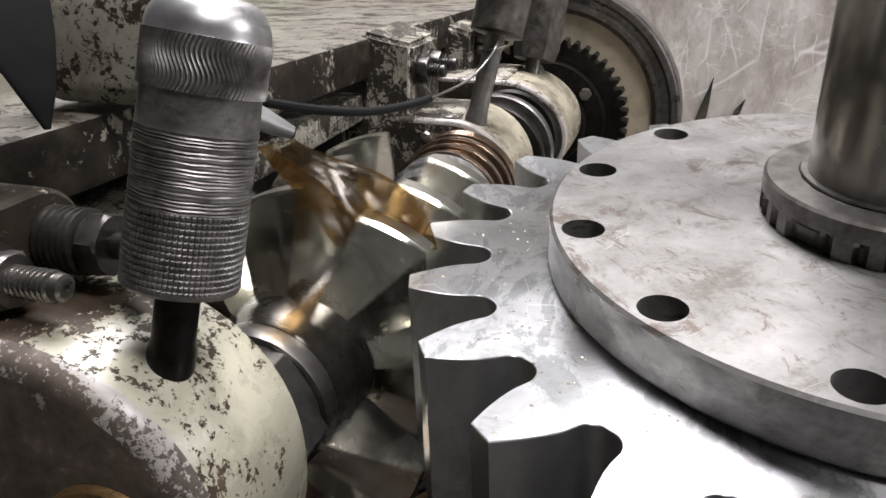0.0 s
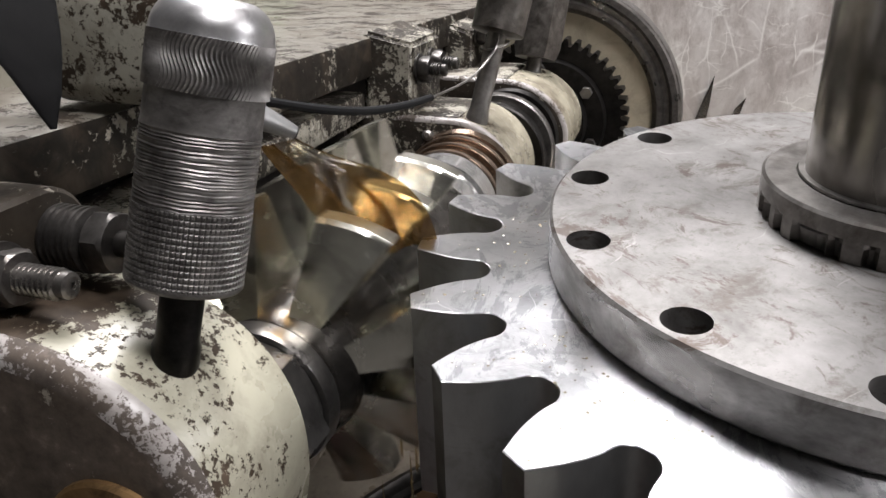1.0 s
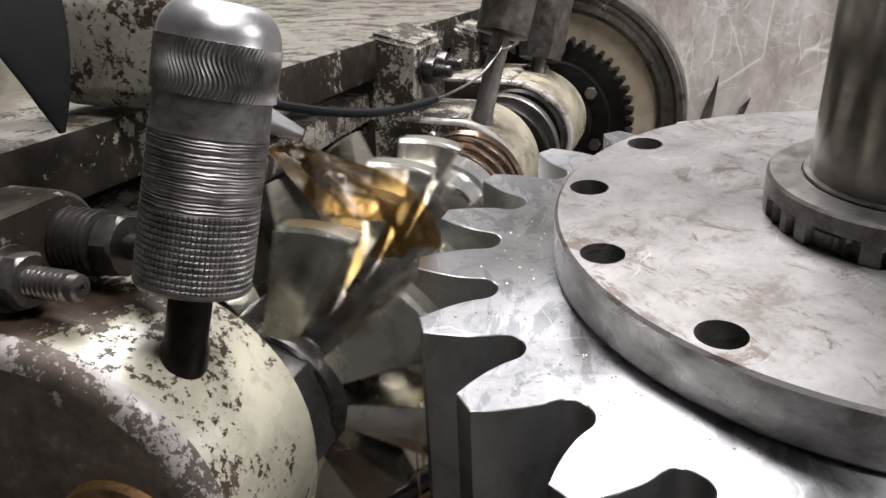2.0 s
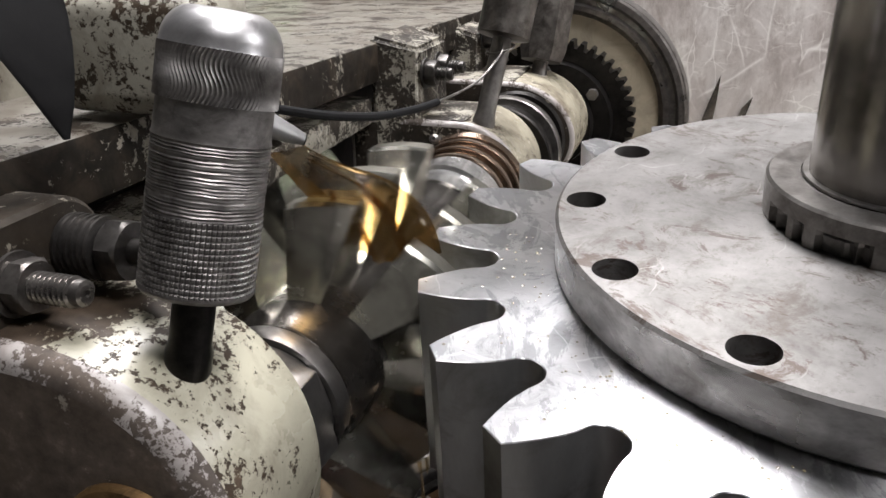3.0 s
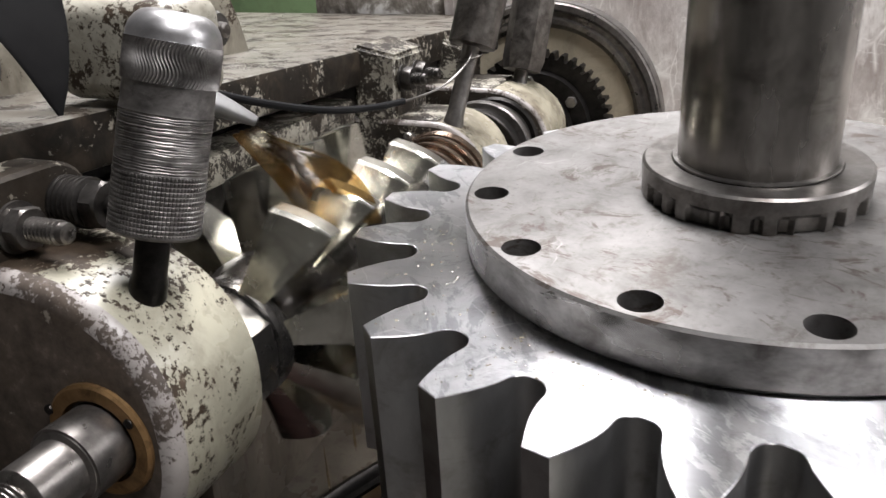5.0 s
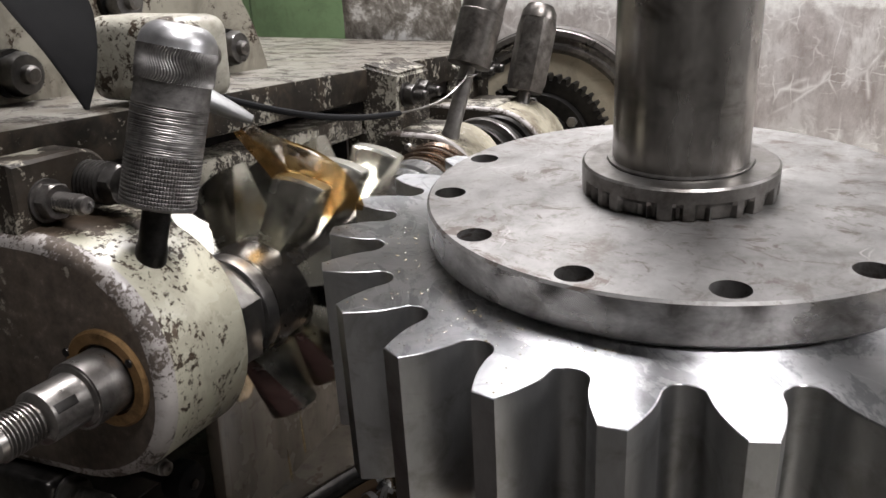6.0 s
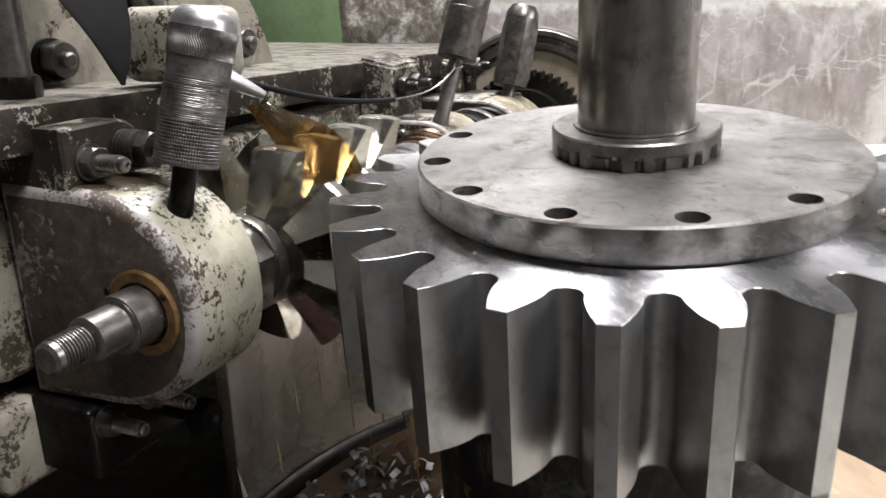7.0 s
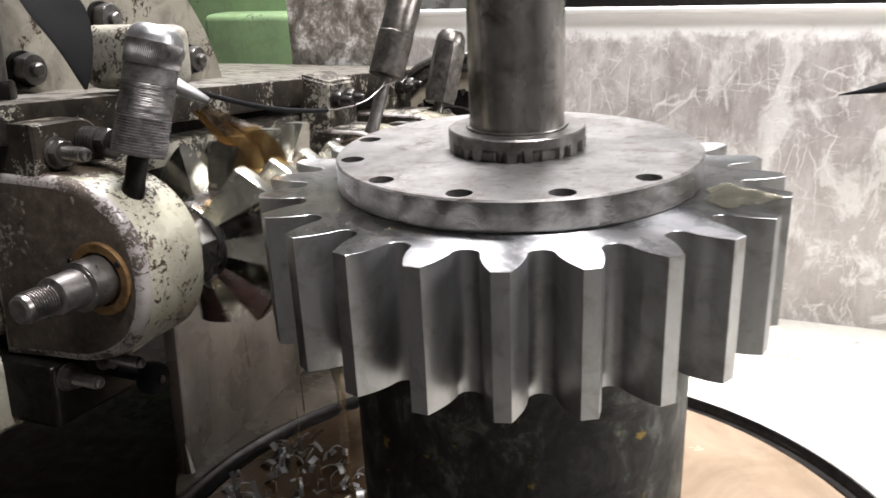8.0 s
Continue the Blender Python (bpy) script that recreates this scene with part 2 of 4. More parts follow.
def panel_material():
    m = Mat("scuffed_guard_sheet")
    tone = m.ramp(m.noise(11, 10, 0.66, (1, 1, 0.5)), (0.3, (0.36, 0.325, 0.31)), (0.48, (0.5, 0.465, 0.45)), (0.7, (0.7, 0.675, 0.66)))
    tone = m.mix(m.math("MULTIPLY", m.ramp(m.noise(110, 8, 0.8), (0.5, 0.0), (0.64, 1.0)), 0.35), tone, (0.3, 0.26, 0.24))
    sep = m.node("ShaderNodeSeparateXYZ")
    m.link(m.co, sep.inputs[0])
    # Dirt keeps to a middle band; the sheet is paler above and below.
    mid_band = m.ramp(m.math("ADD", m.math("MULTIPLY", sep.outputs[2], 2.2), m.math("MULTIPLY", m.noise(13, 8, 0.7, (1, 1, 0.5)), 0.6)), (0.18, 0.0), (0.42, 1.0), (0.66, 1.0), (0.76, 0.0))
    dirt = m.ramp(m.noise(30, 10, 0.74, (1, 1, 0.4)), (0.44, 0.0), (0.62, 0.7))
    tone = m.mix(m.math("MULTIPLY", dirt, mid_band), tone, (0.27, 0.225, 0.205))
    white = (0.9, 0.89, 0.87)
    for scale, width, warp, stretch, place, lo in ((6, 0.010, 0.03, (1, 1, 0.5), 7, 0.52), (15, 0.016, 0.02, (1, 1, 0.3), 9, 0.5), (24, 0.03, 0.02, (0.5, 1, 1), 14, 0.53), (60, 0.06, 0.02, (0.4, 1, 1), 16, 0.52), (40, 0.05, 0.02, (1, 1, 0.25), 10, 0.53)):
        tone = m.mix(m.math("MULTIPLY", m.cracks(scale, width, warp, stretch), m.ramp(m.noise(place, 4), (lo, 0.0), (lo + 0.1, 0.65))), tone, white)
    blot = m.math("MULTIPLY", m.ramp(m.noise(16, 9, 0.7, (1, 1, 0.6), 0.6), (0.5, 0.0), (0.58, 0.8)), m.ramp(sep.outputs[0], (0.3, 0.3), (0.75, 1.0)))
    tone = m.mix(blot, tone, white)
    top = m.math("ADD", sep.outputs[2], m.math("MULTIPLY", m.noise(22, 8, 0.72), 0.09))
    tone = m.mix(m.ramp(top, (0.212, 0.0), (0.226, 1.0)), tone, white)
    m.bump(m.noise(40, 5), 0.12, 0.001)
    return m.set(tone, m.ramp(m.noise(12, 5), (0.3, 0.32), (0.75, 0.55)), 0.0)


def stained_panel_material():
    m = Mat("rust_stained_sheet")
    tone = m.ramp(m.noise(22, 10, 0.76, (0.8, 1, 0.7), 0.3), (0.36, (0.06, 0.05, 0.042)), (0.47, (0.2, 0.18, 0.155)), (0.54, (0.4, 0.37, 0.335)), (0.58, (0.75, 0.73, 0.7)), (0.66, (0.9, 0.89, 0.87)))
    return m.set(tone, 0.4, 0.1)


def apron_material():
    m = Mat("oil_streaked_bed")
    tone = m.ramp(m.noise(16, 8, 0.62, (1, 1, 0.3)), (0.3, (0.06, 0.05, 0.038)), (0.7, (0.165, 0.142, 0.115)))
    tone = m.mix(m.ramp(m.noise(50, 6), (0.55, 0.0), (0.7, 0.7)), tone, (0.05, 0.038, 0.028))
    tone = m.mix(m.ramp(m.noise(60, 4, 0.6, (1, 1, 0.06)), (0.62, 0.0), (0.68, 0.6)), tone, (0.045, 0.03, 0.02))
    return m.set(tone, m.ramp(m.noise(10, 4), (0.3, 0.15), (0.7, 0.4)), 0.0)


def table_material():
    m = Mat("oil_wet_table")
    tone = m.ramp(m.noise(9, 8, 0.6, None, 0.6), (0.3, (0.17, 0.122, 0.08)), (0.7, (0.29, 0.22, 0.155)))
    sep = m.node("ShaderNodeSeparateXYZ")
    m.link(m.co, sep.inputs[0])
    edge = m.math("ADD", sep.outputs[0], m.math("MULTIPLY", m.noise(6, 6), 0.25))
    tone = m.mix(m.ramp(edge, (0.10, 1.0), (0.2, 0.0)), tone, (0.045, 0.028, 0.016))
    m.bump(m.noise(35, 6, 0.6), 0.25, 0.004)
    return m.set(tone, m.ramp(m.noise(14, 5), (0.35, 0.06), (0.7, 0.3)), 0.0)


def oil_material(name, tint, body, murk=0.12, gloss=0.16):
    """A thin moving film of oil: tinted, slightly murky, with glossy ripples."""
    m = Mat(name)
    m.bump(m.noise(60, 3, 0.5, (0.3, 1, 0.35)), 0.3, 0.003)
    normal = m.b.inputs["Normal"].links[0].from_socket
    clear, shine, dull, mix1, mix2 = (m.node("ShaderNode" + k) for k in ("BsdfTransparent", "BsdfGlossy", "BsdfDiffuse", "MixShader", "MixShader"))
    streak = m.ramp(m.noise(70, 5, 0.65, (0.15, 1, 0.2)), (0.42, tuple(c * 0.8 for c in tint)), (0.6, tint))
    m.link(streak, clear.inputs["Color"])
    dull.inputs["Color"].default_value = (*body, 1)
    shine.inputs["Roughness"].default_value = 0.1
    m.link(normal, shine.inputs["Normal"])
    mix1.inputs[0].default_value = murk
    m.link(clear.outputs[0], mix1.inputs[1])
    m.link(dull.outputs[0], mix1.inputs[2])
    fres = m.node("ShaderNodeFresnel")
    fres.inputs["IOR"].default_value = 1.3
    m.link(normal, fres.inputs["Normal"])
    m.link(m.math("ADD", m.math("MULTIPLY", fres.outputs[0], 0.6), gloss * 0.4), mix2.inputs[0])
    m.link(mix1.outputs[0], mix2.inputs[1])
    m.link(shine.outputs[0], mix2.inputs[2])
    m.link(mix2.outputs[0], m.t.nodes["Material Output"].inputs["Surface"])
    return m.m


m_panel, m_stained, m_apron, m_table = panel_material(), stained_panel_material(), apron_material(), table_material()
m_oil, m_foam = oil_material("amber_oil", (0.86, 0.71, 0.47), (0.3, 0.19, 0.08), 0.17, 0.2), oil_material("pale_oil", (0.96, 0.86, 0.66), (0.75, 0.62, 0.36), 0.3, 0.3)

m_film = oil_material("clear_oil_film", (0.84, 0.82, 0.75), (0.2, 0.19, 0.14), 0.05, 0.05)


# ---- mesh helpers ----
def part(name, bm, material, parent=None, label="", smooth=35):
    """Links a bmesh as one mesh object, under a thing or part, in that one's space."""
    bmesh.ops.recalc_face_normals(bm, faces=bm.faces)
    me = bpy.data.meshes.new(name)
    bm.to_mesh(me)
    bm.free()
    for mt in material if isinstance(material, tuple) else (material,):
        me.materials.append(mt)
    if smooth:
        me.shade_smooth()
        me.set_sharp_from_angle(angle=radians(smooth))
    ob = new(name, me)
    ob.parent = parent
    if label:
        tagged(ob, label)
    return ob


def thing(name, m, label, category, group="", kind=""):
    ob = new(name)
    ob.matrix_world = m
    ob.empty_display_size = 0.05
    return tagged(ob, label, category, group, kind)


def loft(rings, cap=True, closed=True):
    """A skin over rings of points with equal counts."""
    bm = bmesh.new()
    vs = [[bm.verts.new(p) for p in r] for r in rings]
    n = len(rings[0])
    for a, b in zip(vs, vs[1:]):
        for i in range(n if closed else n - 1):
            j = (i + 1) % n
            bm.faces.new((a[i], a[j], b[j], b[i]))
    if cap:
        bm.faces.new(vs[0][::-1])
        bm.faces.new(vs[-1])
    return bm


def lathe(profile, n=48, hollow=False):
    """Turns (radius, height) round z. hollow: the profile closes on itself, as a ring."""
    if hollow:
        profile = list(profile) + [profile[0]]
    bm = loft([[(r * math.cos(2 * math.pi * i / n), r * math.sin(2 * math.pi * i / n), z) for i in range(n)] for r, z in profile], not hollow)
    if hollow:
        bmesh.ops.remove_doubles(bm, verts=bm.verts, dist=1e-6)
    return bm


def prism(outline, z0, z1, chamfer=0.0):
    """Extrudes a counter-clockwise outline (x, y), with small chamfers."""
    if chamfer:
        inner = inset(outline, chamfer)
        rings = [(inner, z0), (outline, z0 + chamfer), (outline, z1 - chamfer), (inner, z1)]
    else:
        rings = [(outline, z0), (outline, z1)]
    return loft([[(x, y, z) for x, y in o] for o, z in rings])


def inset(outline, d):
    out, n = [], len(outline)
    for i, p in enumerate(outline):
        a, b = Vector(outline[i - 1]), Vector(outline[(i + 1) % n])
        p = Vector(p)
        e1, e2 = (p - a).normalized(), (b - p).normalized()
        n1, n2 = Vector((-e1.y, e1.x)), Vector((-e2.y, e2.x))
        k = (n1 + n2)
        k = k / max(0.35, k.length_squared / 2) if k.length > 1e-6 else n1
        out.append(tuple(p + k * d))
    return out


def block(x0, x1, y0, y1, z0, z1, bevel=0.003, seg=2, wear=0.0):
    bm = bmesh.new()
    bmesh.ops.create_cube(bm, size=1)
    for v in bm.verts:
        v.co = Vector((x0 + (v.co.x + 0.5) * (x1 - x0), y0 + (v.co.y + 0.5) * (y1 - y0), z0 + (v.co.z + 0.5) * (z1 - z0)))
    if bevel:
        bmesh.ops.bevel(bm, geom=bm.edges[:], offset=bevel, segments=seg, affect="EDGES", profile=0.5)
    return bm


def along(bm, m):
    bm.transform(m)
    return bm


def merge(*bms):
    """Joins several bmeshes into the first."""
    out = bms[0]
    for b in bms[1:]:
        me = bpy.data.meshes.new("tmp")
        b.to_mesh(me)
        b.free()
        out.from_mesh(me)
        bpy.data.meshes.remove(me)
    return out


def cut(ob, cutter_bm):
    """Takes a solid away from ob for good."""
    me = bpy.data.meshes.new("cutter")
    cutter_bm.to_mesh(me)
    cutter_bm.free()
    tool = new("cutter", me)
    bpy.context.view_layer.update()
    tool.matrix_world = ob.matrix_world
    mod = ob.modifiers.new("cut", "BOOLEAN")
    mod.operation, mod.solver, mod.object = "DIFFERENCE", "EXACT", tool
    dg = bpy.context.evaluated_depsgraph_get()
    done = bpy.data.meshes.new_from_object(ob.evaluated_get(dg))
    ob.modifiers.clear()
    ob.data = done
    bpy.data.objects.remove(tool)
    done.shade_smooth()
    done.set_sharp_from_angle(angle=radians(32))
    return ob


def tube(points, radius, n=10, taper=None):
    """A round tube along points."""
    rings, pts = [], [Vector(p) for p in points]
    up = Vector((0.13, 0.2, 0.97))
    for i, p in enumerate(pts):
        d = (pts[min(i + 1, len(pts) - 1)] - pts[max(i - 1, 0)]).normalized()
        s = d.cross(up).normalized()
        w = s.cross(d)
        r = radius * (taper[i] if taper else 1)
        rings.append([p + (s * math.cos(2 * math.pi * k / n) + w * math.sin(2 * math.pi * k / n)) * r for k in range(n)])
    return loft(rings)


def smooth_path(pts, steps=8):
    """Catmull-Rom through points."""
    p = [Vector(q) for q in pts]
    p = [p[0] * 2 - p[1]] + p + [p[-1] * 2 - p[-2]]
    out = []
    for i in range(1, len(p) - 2):
        for s in range(steps):
            t = s / steps
            a, b, c, d = p[i - 1:i + 3]
            out.append(0.5 * (2 * b + (c - a) * t + (2 * a - 5 * b + 4 * c - d) * t * t + (3 * b - a - 3 * c + d) * t ** 3))
    return out + [p[-2]]


def thread(r, z0, z1, pitch=0.0026, n=24):
    prof, z = [(r * 0.82, z0)], z0
    while z < z1 - pitch:
        prof += [(r * 0.8, z + pitch * 0.12), (r, z + pitch * 0.42), (r, z + pitch * 0.6), (r * 0.8, z + pitch * 0.9)]
        z += pitch
    return lathe(prof + [(r * 0.8, z1)], n)


def hexagon(af, z0, z1, chamfer=True):
    """A hexagon with chamfered corners, af across the flats."""
    r = af / math.sqrt(3)
    n, h = 24, z1 - z0
    ring = []
    for i in range(n):
        a = 2 * math.pi * i / n
        k = (a % (math.pi / 3)) - math.pi / 6
        ring.append((a, af / 2 / math.cos(k)))
    def at(lim, z):
        return [(min(q, lim) * math.cos(a), min(q, lim) * math.sin(a), z) for a, q in ring]
    return loft([at(af / 2 * 1.01, z0), at(r, z0 + 0.14 * h), at(r, z1 - 0.14 * h), at(af / 2 * 1.01, z1)])


def aim(p, d, spin=0):
    """A pose at p whose z runs along d."""
    return Matrix.Translation(p) @ Vector(d).to_track_quat("Z", "Y").to_matrix().to_4x4() @ pose(0, 0, 0, 0, 0, spin)


X = Vector((1, 0, 0))

# ---- frames of reference: the work axis, and the swivelled cutter head ----
GEAR_TOP, GEAR_LOW, PLATE_TOP = 1.0723, 0.954, 1.1
HEAD = pose(-0.3350, -0.0993, 1.0225, -5, 0, -15)
TEETH, RA, RP = 24, 0.24, 0.2215
GEAR_TURN, GEAR_START, HOLE_START = 5.22, 2.17, 122.98
HOB_TURN, HOB_START = 5.22 * TEETH, 2.0


# ---- the work: gear, clamping plate, ring nut, arbor, fixture ----
def gear_outline():
    pts, rb = [], RP * math.cos(radians(20))
    inv = lambda c: math.tan(math.acos(c)) - math.acos(c)
    half = lambda r: math.pi / 2 / TEETH + inv(math.cos(radians(20))) - (inv(rb / r) if r > rb else 0)
    flank = [(RA - (RA - rb) * i / 7, half(RA - (RA - rb) * i / 7)) for i in range(8)]
    gap, root, hr = math.pi / TEETH, 0.1985, half(rb)
    fillet = []
    for i in range(1, 8):
        k = i / 7 * math.pi / 2
        fillet.append((rb - (rb - root) * math.sin(k), hr + (gap - hr) * (1 - math.cos(k))))
    side = flank + fillet
    for t in range(TEETH):
        c = 2 * math.pi * t / TEETH
        for r, a in side[::-1][1:]:
            pts.append((r * math.cos(c - a), r * math.sin(c - a)))
        for r, a in side:
            pts.append((r * math.cos(c + a), r * math.sin(c + a)))
    return pts


def build_work():
    things = []
    turn = lambda z, a=0: pose(0, 0, z, 0, 0, a)
    gear = thing("spur_gear", turn(GEAR_LOW), "large bright steel spur gear being cut on the machine", "gear")
    o = gear_outline()
    bm = prism(o, 0, GEAR_TOP - GEAR_LOW, 0.0005)
    # Turned top face in the lighter tone, flanks in the dimmed one.
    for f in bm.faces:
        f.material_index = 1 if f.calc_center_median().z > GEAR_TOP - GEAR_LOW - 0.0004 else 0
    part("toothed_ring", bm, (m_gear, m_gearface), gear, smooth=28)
    part("hub_face", lathe([(0.1, -0.002), (0.172, -0.002), (0.172, 0.0), (0.1, 0.0)], 96), m_nut, gear)
    plate = thing("clamping_plate", turn(GEAR_TOP), "round stained steel clamping plate with drilled holes on the gear", "plate")
    h, R = PLATE_TOP - GEAR_TOP, 0.168
    disc = part("disc", lathe([(0.1655, 0.0005), (R - 0.001, 0.0025), (R, 0.0035), (R, h - 0.0016), (R - 0.0016, h)], 160), (m_plate, m_edge), plate)
    for f in disc.data.polygons:
        f.material_index = 1 if abs(f.normal.z) < 0.3 else 0
    holes = [along(lathe([(0.0106, -0.01), (0.0106, h + 0.01)], 28), pose(0.1527 * math.cos(radians(30 * k)), 0.1527 * math.sin(radians(30 * k)), 0)) for k in range(6)]
    cut(disc, merge(*holes))
    nut = thing("ring_nut", turn(PLATE_TOP), "notched steel ring nut clamping the plate on the arbor", "nut")
    n, rings = 180, []
    rng = random.Random(4)
    notch = [0.0] * n
    for k in range(34):
        w = rng.choice((2, 2, 3, 5))
        s = int(k * n / 34 + rng.uniform(-1.5, 1.5))
        if rng.random() < 0.86:
            for i in range(w):
                notch[(s + i) % n] = rng.uniform(0.7, 1.0)
    def ring(r, z, f):
        return [((r - f * notch[i] * 0.0045) * math.cos(2 * math.pi * i / n), (r - f * notch[i] * 0.0045) * math.sin(2 * math.pi * i / n), z) for i in range(n)]
    part("notched_skirt", loft([ring(0.0628, 0.0004, 1), ring(0.0631, 0.004, 1), ring(0.0631, 0.0085, 0.7), ring(0.0631, 0.0115, 0.0), ring(0.05, 0.0118, 0)]), m_nut, nut, smooth=25)
    part("collar", loft([ring(0.05, 0.0114, 0), ring(0.0631, 0.0114, 0), ring(0.0632, 0.0125, 0), ring(0.0632, 0.0192, 0), ring(0.0618, 0.0206, 0), ring(0.047, 0.0206, 0), ring(0.0466, 0.018, 0)]), m_nut, nut, smooth=25)
    shaft = thing("work_arbor", turn(PLATE_TOP), "tall dark oily steel arbor standing through the gear", "shaft")
    part("retaining_ring", lathe([(0.0436, 0.0207), (0.0462, 0.0207), (0.0466, 0.0213), (0.0462, 0.0222), (0.0436, 0.0224)], 64), m_nut, shaft, "thin steel retaining ring")
    part("shaft", lathe([(0.0435, 0.0008), (0.0435, 0.55), (0.0425, 0.552), (0.0425, 0.9)], 72), m_shaft, shaft)
    fix = thing("work_fixture", turn(0.602), "black wet cylindrical fixture under the gear", "fixture")
    part("foot_flange", lathe([(0.2, 0), (0.203, 0.003), (0.203, 0.019), (0.2, 0.022), (0.168, 0.022)], 96), m_base, fix)
    part("cylinder", lathe([(0.167, 0.02), (0.167, GEAR_LOW - 0.602 - 0.003), (0.164, GEAR_LOW - 0.602 - 0.0025)], 96), m_base, fix)
    table = thing("rotary_table", turn(0.48), "round oil-covered rotary table under the fixture", "table")
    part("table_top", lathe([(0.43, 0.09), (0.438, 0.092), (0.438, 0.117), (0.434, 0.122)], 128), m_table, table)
    part("skirt", lathe([(0.42, -0.48), (0.432, -0.476), (0.432, 0.0895)], 96), m_black, table)
    # oil lying on the gear, chips on the table, a thread of oil pouring off
    rng = random.Random(11)
    film = thing("oil_puddle", turn(GEAR_TOP), "thin amber oil puddle on the gear's face", "oil")
    o = []
    for i in range(36):
        k = 2 * math.pi * i / 36
        q = 1 + 0.22 * math.sin(3 * k + 1) + 0.12 * math.sin(7 * k)
        o.append((0.199 + 0.027 * q * math.cos(k), 0.03 * q * math.sin(k)))
    part("film", along(prism(o, 0.0002, 0.0014, 0.0005), pose(0, 0, 0, 0, 0, -63)), m_film, film)
    drops, half = bmesh.new(), math.pi / TEETH
    for i in range(230):
        k, r = radians(rng.uniform(150, 225)), rng.uniform(0.174, 0.236)
        d = (k - radians(GEAR_START) + half) % (2 * half) - half
        if r > 0.2 and abs(d) > 0.02:
            continue
        m = Matrix.Translation((r * math.cos(k), r * math.sin(k), 0)) @ Matrix.Diagonal((1, 1, 0.4, 1))
        bmesh.ops.create_icosphere(drops, subdivisions=2, radius=rng.uniform(0.0003, 0.0008), matrix=m)
    beads = tagged(part("oil_beads", drops, m_foam, None), "small beads of oil scattered on the gear", "oil drops", kind="stuff")
    beads.matrix_world = turn(GEAR_TOP)
    # Chips, made large and pale to stand also for glints of wet oil.
    chips = bmesh.new()
    for i in range(380):
        k, r = radians(rng.uniform(95, 215)), rng.uniform(0.215, 0.425)
        m = pose(r * math.cos(k), r * math.sin(k), 0.1235 + rng.uniform(0, 0.012), rng.uniform(-50, 50), rng.uniform(-50, 50), rng.uniform(0, 360))
        w, L, c = rng.uniform(0.001, 0.005), rng.uniform(0.008, 0.036), rng.uniform(0.002, 0.009)
        last = None
        for j in range(5):
            f = j / 4
            row = [chips.verts.new(m @ Vector((L * (f - 0.5), y, c * math.sin(f * math.pi)))) for y in (-w, w)]
            if last:
                chips.faces.new((last[0], last[1], row[1], row[0]))
            last = row
    swarf = tagged(part("swarf", chips, m_gear, None), "curled steel chips in oil on the table, some for its glints", "swarf", kind="stuff")
    swarf.matrix_world = turn(0.48)
    pour = thing("oil_pour", turn(0.603), "thread of amber oil pouring off the gear", "oil")
    prof = [(0.007, 0.0), (0.004, 0.004)] + [(0.0011 + 0.0006 * math.sin(i * 0.9) + 0.0006 * i / 12, 0.35 * (i + 0.3) / 13) for i in range(13)] + [(0.005, 0.35)]
    part("thread", along(lathe(prof, 16), pose(0.2175, 0, 0)), m_film, pour)
    part("side_thread", along(lathe([(0.003, 0.0)] + [(0.0012 + 0.0006 * math.sin(i * 1.7), 0.35 * (i + 0.3) / 13) for i in range(13)] + [(0.002, 0.35)], 10), pose(0.2195, 0.011, 0)), m_oil, pour)
    return [(film, GEAR_TOP, 0), (beads, GEAR_TOP, 0), (swarf, 0.48, 0), (pour, 0.603, 185.3), (gear, GEAR_LOW, GEAR_START), (plate, GEAR_TOP, HOLE_START), (nut, PLATE_TOP, 10), (shaft, PLATE_TOP, 0), (fix, 0.602, 0), (table, 0.48, 0)]


# ---- the cutter: hob with its arbor ----
PITCH = math.pi * 2 * RP / TEETH
GASHES, TIP, ROOT = 8, 0.0985, 0.043
HOB_FROM, HOB_TO = 0.078, 0.297


def hob_tooth():
    """One relieved cutting tooth; y runs along the arbor, z out at its leading face."""
    span, steps, rings = radians(24), 6, []
    for i in range(steps + 1):
        f = -i / steps * span
        lead = PITCH * f / (2 * math.pi)
        tip = TIP - 0.006 * i / steps
        sect = []
        for r, side in ((ROOT - 0.004, -1), (tip - 0.002, -1), (tip, -0.8), (tip, 0.8), (tip - 0.002, 1), (ROOT - 0.004, 1)):
            half = 0.0068 + (TIP - r) * math.tan(radians(20)) * 0.92 - 0.0008 * i / steps
            y = lead + side * (half if abs(side) == 1 else 0.0068)
            sect.append((r * math.sin(f), y, r * math.cos(f)))
        rings.append(sect)
    bm = loft(rings)
    for f in bm.faces:
        f.normal_update()
        f.material_index = 0 if len(f.verts) > 4 or abs(f.normal.y) > 0.4 else 1
    return bm


